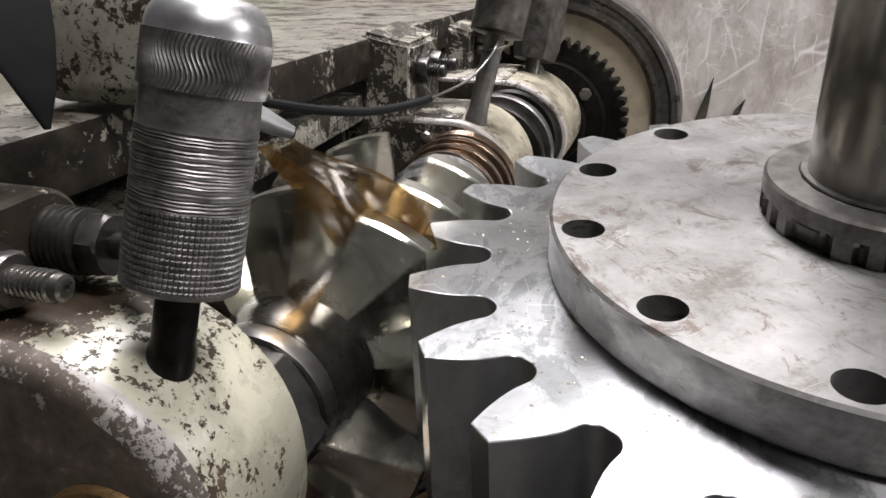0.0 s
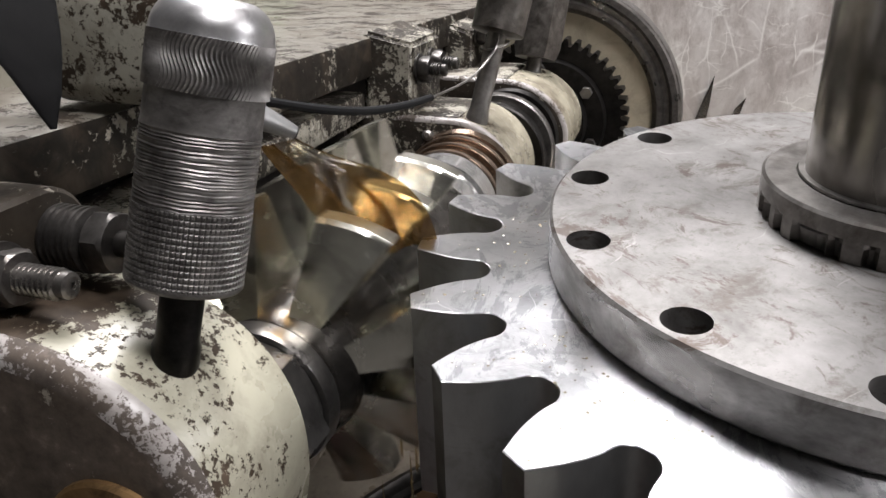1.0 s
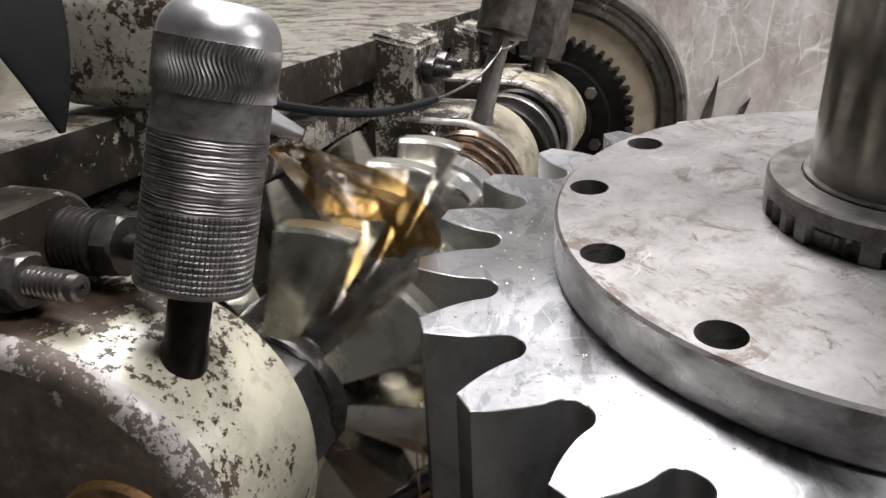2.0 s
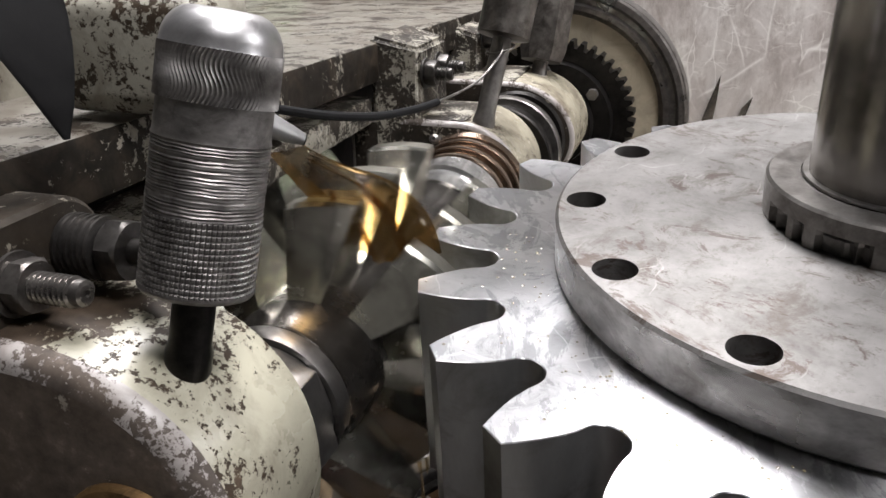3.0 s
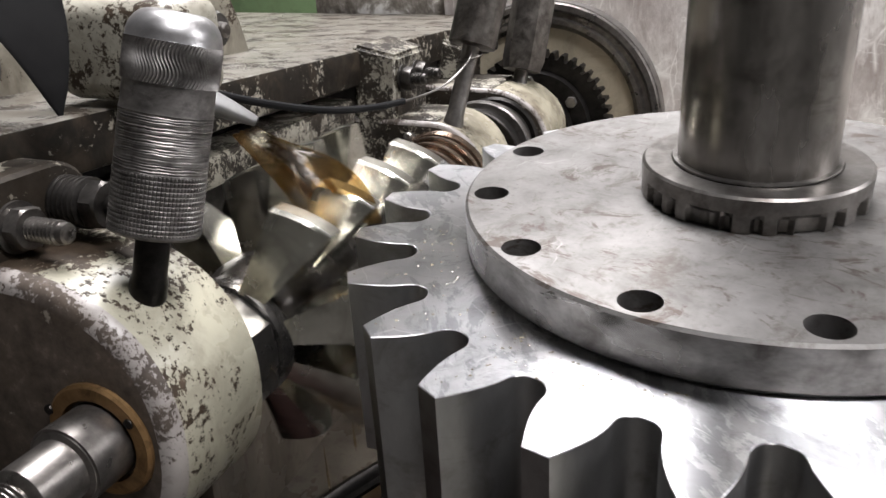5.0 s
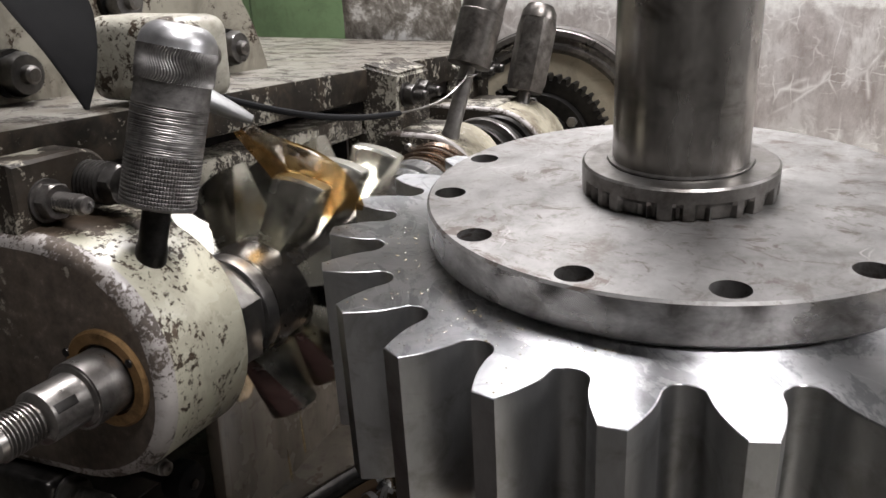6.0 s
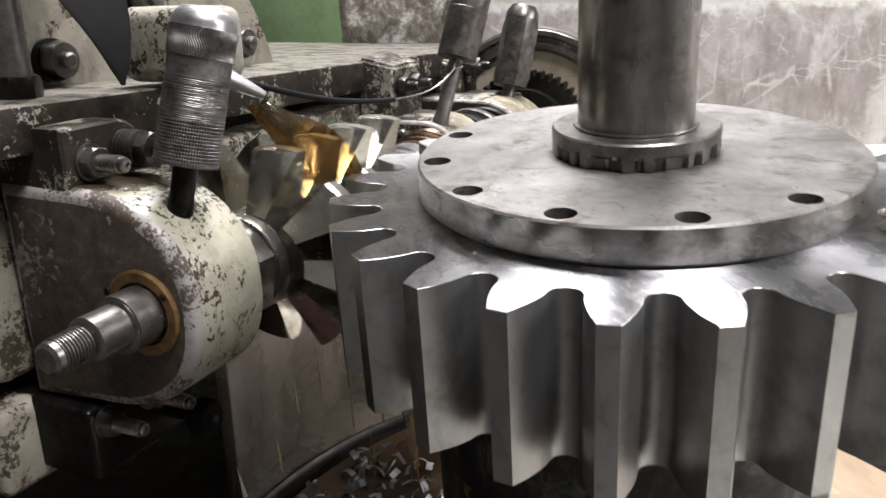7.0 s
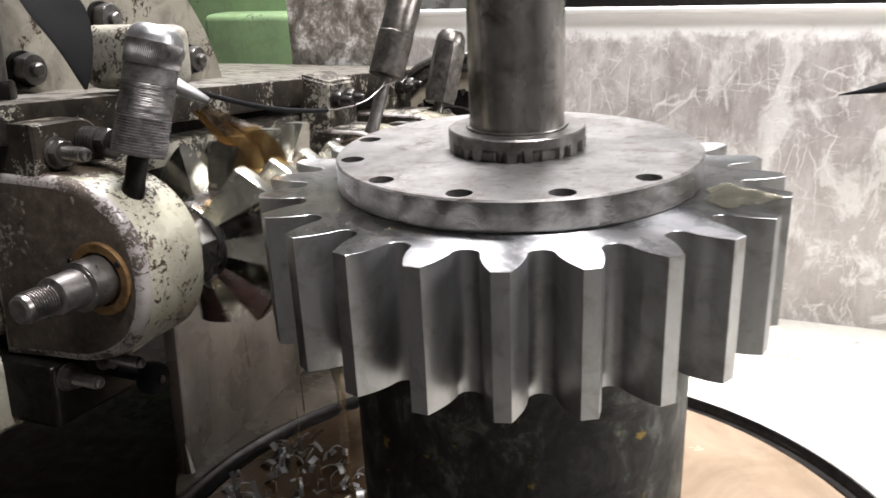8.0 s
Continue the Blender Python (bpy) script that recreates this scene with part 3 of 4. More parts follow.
def build_cutter():
    hob = thing("hob_cutter", HEAD, "gear-cutting hob with rows of oily steel teeth", "cutter")
    up = pose(0, 0, 0, -90)  # lathe axis z to y
    part("core", along(lathe([(0.038, HOB_FROM - 0.004), (0.04, HOB_FROM - 0.003), (0.04, HOB_FROM), (0.042, HOB_FROM + 0.006), (0.044, HOB_FROM + 0.02), (0.044, HOB_TO - 0.02), (0.042, HOB_TO), (0.041, HOB_TO + 0.004), (0.041, HOB_TO + 0.03)], 64), up), m_hobcore, hob, "oily hob body coloured dark for the shade between teeth")
    first = None
    for k in range(-1, 7):
        for g in range(GASHES):
            y = 0.068 + PITCH * (k + g / GASHES)
            if not HOB_FROM + 0.009 < y < HOB_TO - 0.012:
                continue
            if first is None:
                first = part("tooth", hob_tooth(), (m_hob, m_land), hob, "ground steel cutting tooth", smooth=30)
                ob = first
            else:
                ob = new("tooth", first.data)
                ob.parent = hob
            ob.matrix_local = pose(0, y, 0, 0, 360 * g / GASHES, 0)
    arbor = thing("cutter_arbor", HEAD, "stepped steel cutter arbor with a threaded end", "shaft")
    part("spindle", along(lathe([(0.0215, -0.075), (0.0215, -0.047), (0.0215, 0.40)], 48), up), m_arbor, arbor)
    end = part("stepped_end", along(lathe([(0.0135, -0.104), (0.0165, -0.102), (0.0165, -0.0765), (0.0195, -0.0755), (0.0205, -0.074)], 40), up), m_arbor, arbor)
    part("threaded_end", along(merge(thread(0.0128, -0.129, -0.103, 0.0026, 32), lathe([(0.0088, -0.1345), (0.0112, -0.1325), (0.0116, -0.128)], 32)), up), m_arbor, end, "fine thread on the arbor's end")
    # No cut slot: a black strip paints the keyway's shade.
    part("keyway", along(block(-0.003, 0.003, -0.1, -0.085, 0.0140, 0.0168, 0.0008), pose(0, 0, 0, 0, 28, 0)), m_black, end)
    part("clamp_nut", along(hexagon(0.075, 0.031, 0.060), up), m_dull, arbor, "oily hexagonal clamping nut")
    part("spacer_ring", along(lathe([(0.03, 0.060), (0.0405, 0.061), (0.0415, 0.064), (0.0415, 0.072), (0.039, 0.0745), (0.03, 0.075)], 48), up), m_dull, arbor)
    part("polished_collar", along(lathe([(0.03, HOB_TO + 0.03), (0.0425, HOB_TO + 0.031), (0.0425, HOB_TO + 0.058), (0.046, HOB_TO + 0.06), (0.046, 0.382), (0.03, 0.383)], 64), up), m_bright, arbor, "bright polished collar")
    for i in range(6):
        y = 0.384 + i * 0.0075
        r = 0.047 + 0.0012 * i - 0.0035 * (i % 2)
        part("spacer_ring", along(lathe([(0.03, y), (r - 0.001, y + 0.0006), (r, y + 0.0015), (r, y + 0.006), (r - 0.001, y + 0.0068), (0.03, y + 0.0072)], 56), up), m_brown, arbor)
    part("rear_spindle", along(lathe([(0.036, 0.40), (0.036, 0.79)], 40), up), m_black, arbor)
    return [hob, arbor]


# ---- the head: supports, beam, handles ----
def oval(ca, ra, rc, left, n=40, power=1.0):
    """Outline in (a, c): half an oval towards the gear, running back flat to left."""
    pts = []
    for i in range(n + 1):
        k = -math.pi / 2 + math.pi * i / n
        c, q = abs(math.cos(k)) ** power, abs(math.sin(k)) ** power
        pts.append((ca + ra * c, rc * math.copysign(q, math.sin(k))))
    return pts + [(left, rc * 1.02), (left, -rc * 1.06)]


def oval_body(ca, ra, rc, left, b0, b1, round_front=0.008, power=1.0):
    """A support casting with a rounded face edge; the face takes the second material."""
    o = oval(ca, ra, rc, left, 40, power)
    rings = []
    for d, y in ((round_front, b0), (round_front * 0.5, b0 + round_front * 0.14), (round_front * 0.18, b0 + round_front * 0.45), (0, b0 + round_front), (0, b1 - 0.002), (0.002, b1)):
        p = inset(o, d) if d else o
        rings.append([(x, y, z) for x, z in p])
    bm = loft(rings)
    n = len(o)
    for f in bm.faces:
        if len(f.verts) == n and f.calc_center_median().y < (b0 + b1) / 2:
            f.material_index = 1
        elif f.calc_center_median().y < b0 + round_front:
            f.material_index = 2
    return bm


def stud(parent, p, d, r, nut_af, nut_t, out, washer=True, mat_s=None, mat_n=None):
    """A stud with washer and nut, out of a face at p along d."""
    spin = random.uniform(0, 60)
    if washer:
        part("washer", along(lathe([(r * 0.9, 0), (nut_af * 0.66, 0.0002), (nut_af * 0.66, 0.0022), (r * 0.9, 0.0026)], 28), aim(p, d)), mat_n or m_nut, parent)
    part("hex_nut", along(hexagon(nut_af, 0.0025, 0.0025 + nut_t), aim(p, d, spin)), mat_n or m_nut, parent)
    part("stud", along(merge(thread(r, 0.0, out - 0.003, 0.0026, 24), lathe([(r * 0.88, out - 0.0035), (r * 0.82, out - 0.0008), (r * 0.6, out), (r * 0.25, out), (r * 0.2, out - 0.0012)], 20)), aim(p, d)), mat_s or m_arbor, parent, smooth=24)


def knurled(r, z0, z1, rows, n, depth, slant=0.0, crossed=True):
    rings = []
    for j in range(rows + 1):
        z = z0 + (z1 - z0) * j / rows
        ring = []
        for i in range(n):
            up_ = (i % 2) if not crossed else (i + j) % 2
            w = math.sin(j / rows * math.pi * 2) * slant
            a = 2 * math.pi * (i + w) / n
            q = r + (depth if up_ else 0) - (depth * 0.6 if crossed and j % 2 else 0)
            ring.append((q * math.cos(a), q * math.sin(a), z))
        rings.append(ring)
    return loft(rings)


def studded(r, z0, z1, rows, cols, depth):
    """A band of small square studs between cut rings and slots."""
    rings = []
    for j in range(rows):
        for f, low in ((0.0, 1.0), (0.3, 0.0), (0.72, 0.0), (0.98, 1.0)):
            ring = []
            for i in range(cols):
                for g, slot in ((0.0, 1.0), (0.3, 0.0), (0.75, 0.0)):
                    a = 2 * math.pi * (i + g) / cols
                    q = r - depth * max(low, slot * 0.8) - 0.00012 * random.random()
                    ring.append((q * math.cos(a), q * math.sin(a), z0 + (z1 - z0) * (j + f) / rows))
            rings.append(ring)
    return loft(rings)


def build_grip(base, d, length):
    """The knurled clamping lever: pin, and a grip in four bands under a domed cap."""
    d = Vector(d).normalized()
    t = thing("clamping_lever", HEAD @ aim(base, d), "knurled steel clamping lever standing on the cream support", "lever")
    r, g0 = 0.0232, 0.040
    g1 = g0 + length
    part("pin", lathe([(0.0085, -0.006), (0.0085, 0.002), (0.0098, 0.006), (0.0098, 0.014), (0.0088, 0.018), (0.0088, g0 + 0.004)], 28), m_black, t, "black oily pin")
    L = length
    part("lower_knurl", merge(lathe([(r * 0.6, g0), (r - 0.0008, g0 + 0.0008), (r, g0 + 0.002), (r, g0 + 0.003)], 48), studded(r, g0 + 0.002, g0 + 0.30 * L, 13, 74, 0.0008)), m_grip, t, smooth=0)
    prof, z = [], g0 + 0.30 * L
    k = 0
    while z < g0 + 0.56 * L:
        q = 0.00015 + 0.0004 * random.random()
        prof += [(r - 0.0002 - 0.0002 * random.random(), z), (r - 0.0003 - q, z + 0.0006)]
        z += 0.001 + 0.0006 * random.random()
    prof += [(r - 0.0002, z)]
    band = lathe(prof, 96)
    for v in band.verts:
        k = math.atan2(v.co.y, v.co.x)
        wob = math.sin(3 * k + 900 * v.co.z) * math.sin(5 * k - 400 * v.co.z) * math.sin(2 * k + 1700 * v.co.z)
        v.co.z += 0.00022 * math.sin(4 * k + 300 * v.co.z) * math.sin(7 * k)
        v.co.x *= 1 - 0.011 * max(0, wob)
        v.co.y *= 1 - 0.011 * max(0, wob)
    part("turned_band", band, m_grip, t, smooth=20)
    part("smooth_band", lathe([(r - 0.0002, z), (r - 0.0006, z + 0.002), (r - 0.0008, g0 + 0.69 * L), (r - 0.0001, g0 + 0.695 * L)], 64), m_grip, t)
    part("upper_knurl", knurled(r - 0.0002, g0 + 0.69 * L, g0 + 0.87 * L, 18, 168, 0.0007, 2.0, False), m_grip, t, smooth=0)
    cap = [(r + 0.0001, g0 + 0.87 * L)]
    for i in range(9):
        k = i / 8 * math.pi / 2
        cap.append((r - 0.012 + 0.012 * math.cos(k) - 0.0001, g0 + 0.875 * L + 0.125 * L * math.sin(k)))
    part("domed_cap", lathe(cap + [(0.002, g1 + 0.0003)], 64), m_cap, t, "worn bright domed cap")
    return t


def build_head():
    sup = thing("arbor_support", HEAD, "cream-painted outboard support with chipped paint and a bronze bush", "bearing support")
    body = part("body", oval_body(-0.06, 0.105, 0.085, -0.13, -0.049, 0.031, 0.0095, 0.87), (m_cream, m_face, m_rimworn), sup)
    up = pose(0, 0, 0, -90)
    bush = part("bush", along(lathe([(0.0225, -0.0485), (0.024, -0.0525), (0.031, -0.0525), (0.0325, -0.051), (0.0325, -0.0485)], 56), up), m_brass, sup, "stained bronze bush")
    for a, c in ((-0.034, 0.0133), (0.026, 0.0155)):
        part("bush_screw", along(lathe([(0.0006, -0.0532), (0.0026, -0.0532), (0.003, -0.0522), (0.003, -0.0518)], 14), pose(a * 0.86, 0, c) @ up), m_black, bush)
    cap = thing("bearing_cap", HEAD, "dark iron clamp block with worn paint and a threaded stud", "clamp block")
    o = [(-0.045, 0.055), (0.034, 0.055), (0.034, 0.1)] + [(0.008 + 0.026 * math.cos(k * math.pi / 16), 0.1 + 0.027 * math.sin(k * math.pi / 16)) for k in range(1, 9)] + [(-0.045, 0.127)]
    part("block", along(prism(o, -0.2, -0.06, 0.0022), Matrix(((0, 0, 1, 0), (1, 0, 0, 0), (0, 1, 0, 0), (0, 0, 0, 1)))), m_iron, cap)
    patch = [(-0.094 + 0.018 * math.cos(k) * (1 + 0.3 * math.sin(3 * k) + 0.15 * math.sin(11 * k)), -0.017 + 0.02 * math.sin(k) * (1 + 0.2 * math.sin(5 * k + 1) + 0.15 * math.sin(13 * k))) for k in [2 * math.pi * i / 60 for i in range(60)]]
    part("paint_patch", prism(patch, 0.1268, 0.1273), m_cast, cap, "flake of old cream paint")
    stud(cap, (-0.0603, -0.022, 0.100), X, 0.0068, 0.0215, 0.009, 0.036)
    fit = thing("hose_fitting", HEAD, "ribbed black hose fitting with a hexagon nut", "fitting")
    prof = [(0.008, 0)]
    for i in range(6):
        prof += [(0.0134, 0.0004 + i * 0.0034), (0.0146, 0.0012 + i * 0.0034), (0.0146, 0.0026 + i * 0.0034), (0.0131, 0.0033 + i * 0.0034)]
    part("ribbed_body", along(lathe(prof + [(0.008, 0.022)], 40), aim((-0.0600, 0.012, 0.1045), X)), m_dark, fit)
    part("hex_nut", along(hexagon(0.0255, 0.022, 0.033), aim((-0.0600, 0.012, 0.1045), X, 40)), m_dark, fit)
    part("nipple", along(lathe([(0.006, 0.033), (0.006, 0.05)], 20), aim((-0.0600, 0.012, 0.1045), X)), m_dark, fit)
    low = thing("lower_clamp", HEAD, "dark iron lower clamp with two threaded studs", "clamp block")
    part("block", block(-0.2, -0.062, -0.06, 0.045, -0.15, -0.088, 0.006, 3), m_black, low)
    stud(low, (-0.062, -0.043, -0.103), X, 0.0062, 0.0195, 0.009, 0.040, mat_s=m_nut)
    stud(low, (-0.062, 0.004, -0.102), X, 0.0062, 0.0195, 0.009, 0.046, mat_s=m_nut)
    knob = part("knob", along(lathe([(0.006, -0.03), (0.006, 0.0), (0.014, 0.001), (0.0165, 0.005), (0.0165, 0.014), (0.0145, 0.018), (0.005, 0.0195)], 32), aim((-0.034, 0.024, -0.127), X)), m_rubber, low, "round black knob")
    part("knob_screw", along(lathe([(0.004, 0.0192), (0.004, 0.0212), (0.002, 0.0215)], 16), aim((-0.034, 0.024, -0.127), X)), m_dark, knob)
    cast = thing("head_casting", HEAD, "big cream-painted head casting with greasy wear", "casting")
    # Runs on unseen to the left, added there to shade the coolant tank.
    part("body", block(-0.9, -0.131, -0.075, 0.10, -0.073, 0.085, 0.01, 3), m_cast, cast)
    part("lower_rib", block(-0.46, -0.12, -0.095, 0.06, -0.16, -0.088, 0.008, 3), m_cast, cast)
    # Black backing put in for the dark void below the beam.
    part("void_backing", block(-1.1, -0.16, 0.1, 0.92, -0.06, 0.104, 0.006), m_black, cast)
    part("lower_rail", block(-0.14, -0.095, 0.03, 0.44, 0.055, 0.081, 0.004), m_bracket, cast, "worn cream lower rail")
    part("apron", block(-0.222, -0.2, 0.262, 0.92, -0.50, -0.062, 0.006), m_apron, cast, "oil-streaked brown apron")
    beam = thing("guide_beam", HEAD @ pose(0, 0, 0.1425, -1.6), "long machine beam with worn cream paint on top", "beam")
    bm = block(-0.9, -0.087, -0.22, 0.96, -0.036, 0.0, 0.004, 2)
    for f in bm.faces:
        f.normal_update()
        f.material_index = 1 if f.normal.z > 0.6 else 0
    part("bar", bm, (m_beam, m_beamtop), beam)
    # rear bearings
    for b0, b1, rc, ra, lab in ((0.438, 0.525, 0.061, 0.06, "cream-painted rear bearing with peeling paint"), (0.625, 0.725, 0.062, 0.075, "cream-painted end bearing with oily wear")):
        t = thing("rear_bearing", HEAD, lab, "bearing", "rear bearings")
        part("body", oval_body(-0.012, ra, rc, -0.12, b0, b1, 0.005), (m_rear, m_iron, m_rimworn), t)
        part("seat_plate", block(-0.11, -0.006, b0 + 0.004, b1 - 0.004, rc - 0.012, rc + 0.002, 0.004), m_bracket, t)
        part("lip_ring", along(lathe([(0.04, b0 - 0.012), (0.052, b0 - 0.011), (0.054, b0 - 0.004), (0.048, b0 + 0.001)], 56), up), m_brown if b0 < 0.5 else m_black, t)
    nip = thing("grease_nipple", HEAD, "small steel grease nipple on the rear bearing", "nipple")
    part("nipple", along(merge(hexagon(0.009, 0, 0.006), lathe([(0.0035, 0.006), (0.0035, 0.009), (0.0045, 0.0095), (0.0045, 0.014), (0.0022, 0.0155), (0.0018, 0.0135)], 18)), aim((-0.032, 0.437, 0.044), (0.1, -1, 0.35))), m_nut, nip)
    rings = thing("seal_rings", HEAD, "dark oily seal rings on the rear spindle", "seal")
    for i, (y, r) in enumerate(((0.53, 0.056), (0.546, 0.052), (0.562, 0.059), (0.58, 0.054), (0.597, 0.049))):
        part("ring", along(lathe([(0.03, y), (r - 0.0015, y + 0.0005), (r, y + 0.002), (r, y + 0.011), (r - 0.002, y + 0.013), (0.03, y + 0.0135)], 64), up), m_nut if i == 2 else m_black, rings)
    # clamp brackets with studs
    for y0, y1, x1, zt in ((0.437, 0.528, -0.051, 0.136), (0.668, 0.745, -0.06, 0.115)):
        t = thing("clamp_bracket", HEAD, "scraped clamp bracket with two studs and nuts", "bracket", "clamp brackets")
        bm = block(-0.095, x1, y0, y1, 0.0, zt, 0.0)
        for v in bm.verts:
            if v.co.z > 0.05 and v.co.x > -0.07:
                v.co.z -= 0.012
                v.co.y += 0.012 if v.co.y < (y0 + y1) / 2 else 0
        bmesh.ops.bevel(bm, geom=bm.edges[:], offset=0.004, segments=3, affect="EDGES")
        part("block", bm, m_bracket, t)
        for dy in (0.024, 0.06):
            stud(t, (x1, y0 + dy, 0.1), X, 0.0066, 0.021, 0.010, 0.028, mat_s=m_dark, mat_n=m_dark)
    # wheel behind
    wheel = thing("drive_wheel", HEAD, "pale painted drive wheel with a dark rim", "wheel")
    off = pose(0.012, 0, -0.012)
    part("rim", along(lathe([(0.128, 0.80), (0.134, 0.794), (0.140, 0.794), (0.143, 0.799), (0.149, 0.799), (0.153, 0.793), (0.160, 0.794), (0.163, 0.80), (0.163, 0.83), (0.155, 0.836), (0.128, 0.83)], 96, True), off @ up), m_arbor, wheel, "dark ribbed rim")
    part("disc", along(lathe([(0.03, 0.812), (0.05, 0.81), (0.129, 0.803), (0.129, 0.828)], 96), off @ up), m_wheel, wheel)
    part("bright_edge", along(lathe([(0.1605, 0.7975), (0.1635, 0.7985), (0.1645, 0.803), (0.1645, 0.826), (0.1605, 0.83)], 96, True), off @ up), m_nut, wheel)
    g = thing("change_gear", HEAD, "small black oily change gear before the wheel", "gear")
    o = []
    for i in range(46):
        for q, f in ((0.0935, -0.36), (0.1015, -0.17), (0.1015, 0.17), (0.0935, 0.36)):
            k = 2 * math.pi * (i + f) / 46
            o.append((q * math.cos(k), q * math.sin(k)))
    part("toothed_disc", along(prism(o, 0.765, 0.79), off @ up), m_black, g)
    hub = part("hub", along(lathe([(0.03, 0.735), (0.052, 0.736), (0.054, 0.75), (0.074, 0.752), (0.076, 0.766)], 48), off @ up), m_black, g)
    for i in range(6):
        k = math.pi / 3 * i + 0.4
        part("bolt", along(hexagon(0.013, 0.744, 0.752), off @ up @ pose(0.064 * math.cos(k), 0.064 * math.sin(k), 0)), m_nut, hub)
    # rear handles
    for base, d, sides, lab in (((0.0065, 0.455, 0.056), (0.011, 0.027, 0.074), 28, "dark steel clamping lever on the rear bearing"), ((0.006, 0.695, 0.05), (0.010, 0.036, 0.113), 6, "worn hexagonal clamping lever on the end bearing")):
        t = thing("clamping_lever", HEAD @ aim(base, d), lab, "lever")
        g0 = 0.080 if sides == 28 else 0.024
        part("pin", lathe([(0.0098, -0.004), (0.0105, 0.003), (0.0088, 0.012), (0.0088, g0 + 0.003)], 24), m_nut, t)
        if sides == 28:
            part("grip", lathe([(0.015, g0), (0.024, g0 + 0.0015), (0.0245, g0 + 0.06), (0.0235, g0 + 0.061), (0.0238, g0 + 0.11), (0.018, g0 + 0.122), (0.006, g0 + 0.124)], 48), m_lever, t)
        else:
            part("grip", merge(along(hexagon(0.047, g0, g0 + 0.1), pose(0, 0, 0, 0, 0, 20)), lathe([(0.0245, g0 + 0.098), (0.0235, g0 + 0.108), (0.018, g0 + 0.117), (0.006, g0 + 0.12)], 40)), m_lever, t)
            part("cap_face", lathe([(0.0175, g0 + 0.1172), (0.006, g0 + 0.1205)], 40), m_bright, t)
    build_grip((0.0095, -0.0135, 0.060), (0.0185, 0.032, 0.143), 0.111)


def build_beam_top():
    """What stands on the beam: round flange, bolts, manifold, cloth, nozzle, cable."""
    fl = thing("motor_flange", HEAD, "large round cream flange with black hexagon bolts", "flange")
    side = aim((-0.196, 0.17, 0.06), X)
    part("disc", along(lathe([(0.05, -0.03), (0.245, -0.03), (0.25, -0.026), (0.25, -0.003), (0.247, 0.0), (0.05, 0.0)], 120), side), m_flange, fl)
    for y, z in ((0.335, 0.160), (0.19, 0.212), (0.075, 0.163)):
        part("bolt_washer", along(lathe([(0.004, 0), (0.019, 0.0005), (0.019, 0.005), (0.004, 0.006)], 30), aim((-0.196, y, z), X)), m_black, fl)
        nut = part("bolt_nut", along(hexagon(0.03, 0.004, 0.02), aim((-0.196, y, z), X, 17)), m_dull, fl)
        part("bolt_end", along(lathe([(0.0075, 0.018), (0.0072, 0.026), (0.005, 0.028)], 20), aim((-0.196, y, z), X)), m_nut, nut)
    hexb = thing("hexagon_bolt", HEAD, "oily hexagon bolt standing on the beam", "bolt")
    part("head", along(hexagon(0.03, 0.0, 0.018), pose(-0.135, -0.01, 0.1415)), m_black, hexb)
    part("shank", along(lathe([(0.0115, 0.018), (0.0115, 0.075), (0.0135, 0.077), (0.0135, 0.11)], 28), pose(-0.135, -0.01, 0.1415)), m_nut, hexb)
    man = thing("coolant_manifold", HEAD, "rounded cream coolant block with smeared paint", "manifold")
    bm = block(-0.125, -0.03, 0.082, 0.14, 0.144, 0.206, 0.013, 4)
    part("body", bm, m_castlight, man)
    part("plug", along(hexagon(0.016, 0, 0.007), aim((-0.030, 0.108, 0.178), X)), m_nut, man)
    cloth = thing("rubber_flap", HEAD, "pointed black rubber flap hanging over the beam", "rubber flap")
    rings = []
    for i in range(14):
        f = i / 13
        c = Vector((-0.0575 - 0.045 * f - 0.06 * f * f, 0.0185 + 0.012 * f + 0.005 * math.sin(5 * f), 0.151 + 0.15 * f))
        w, th = 0.0015 + 0.032 * min(1, 2.3 * f) ** 0.85, 0.0015 + 0.005 * f
        rings.append([c + Vector((math.sin(k) * th + 0.006 * f * math.cos(2 * k), math.cos(k) * w, 0.004 * math.cos(k) * f)) for k in [2 * math.pi * j / 20 for j in range(20)]])
    part("flap", loft(rings), m_leather, cloth)
    noz = thing("oil_nozzle", HEAD, "flattened pale metal oil nozzle", "nozzle")
    tip, back = Vector((0.016, 0.094, 0.136)), Vector((-0.035, 0.062, 0.168))
    dirn = (tip - back).normalized()
    s = dirn.cross(Vector((0, 0, 1))).normalized()
    w = s.cross(dirn)
    rings = []
    for f, ws, ht in ((0, 0.0145, 0.0095), (0.4, 0.013, 0.0085), (0.75, 0.0095, 0.006), (0.93, 0.0065, 0.004), (1.0, 0.0048, 0.003)):
        c = back.lerp(tip, f)
        rings.append([c + s * math.cos(k) * ws + w * math.sin(k) * ht for k in [2 * math.pi * j / 24 for j in range(24)]])
    spout = part("spout", loft(rings), m_gear, noz)
    # Black disc on the solid tip, painting the shade inside the mouth.
    part("mouth", loft([[tip + dirn * 0.0003 + s * math.cos(k) * 0.005 + w * math.sin(k) * 0.003 for k in [2 * math.pi * j / 20 for j in range(20)]], [tip + dirn * 0.0006 + s * math.cos(k) * 0.005 + w * math.sin(k) * 0.003 for k in [2 * math.pi * j / 20 for j in range(20)]]]), m_black, spout)
    cab = thing("cable", HEAD, "thin black cable looped to the rear handle", "cable")
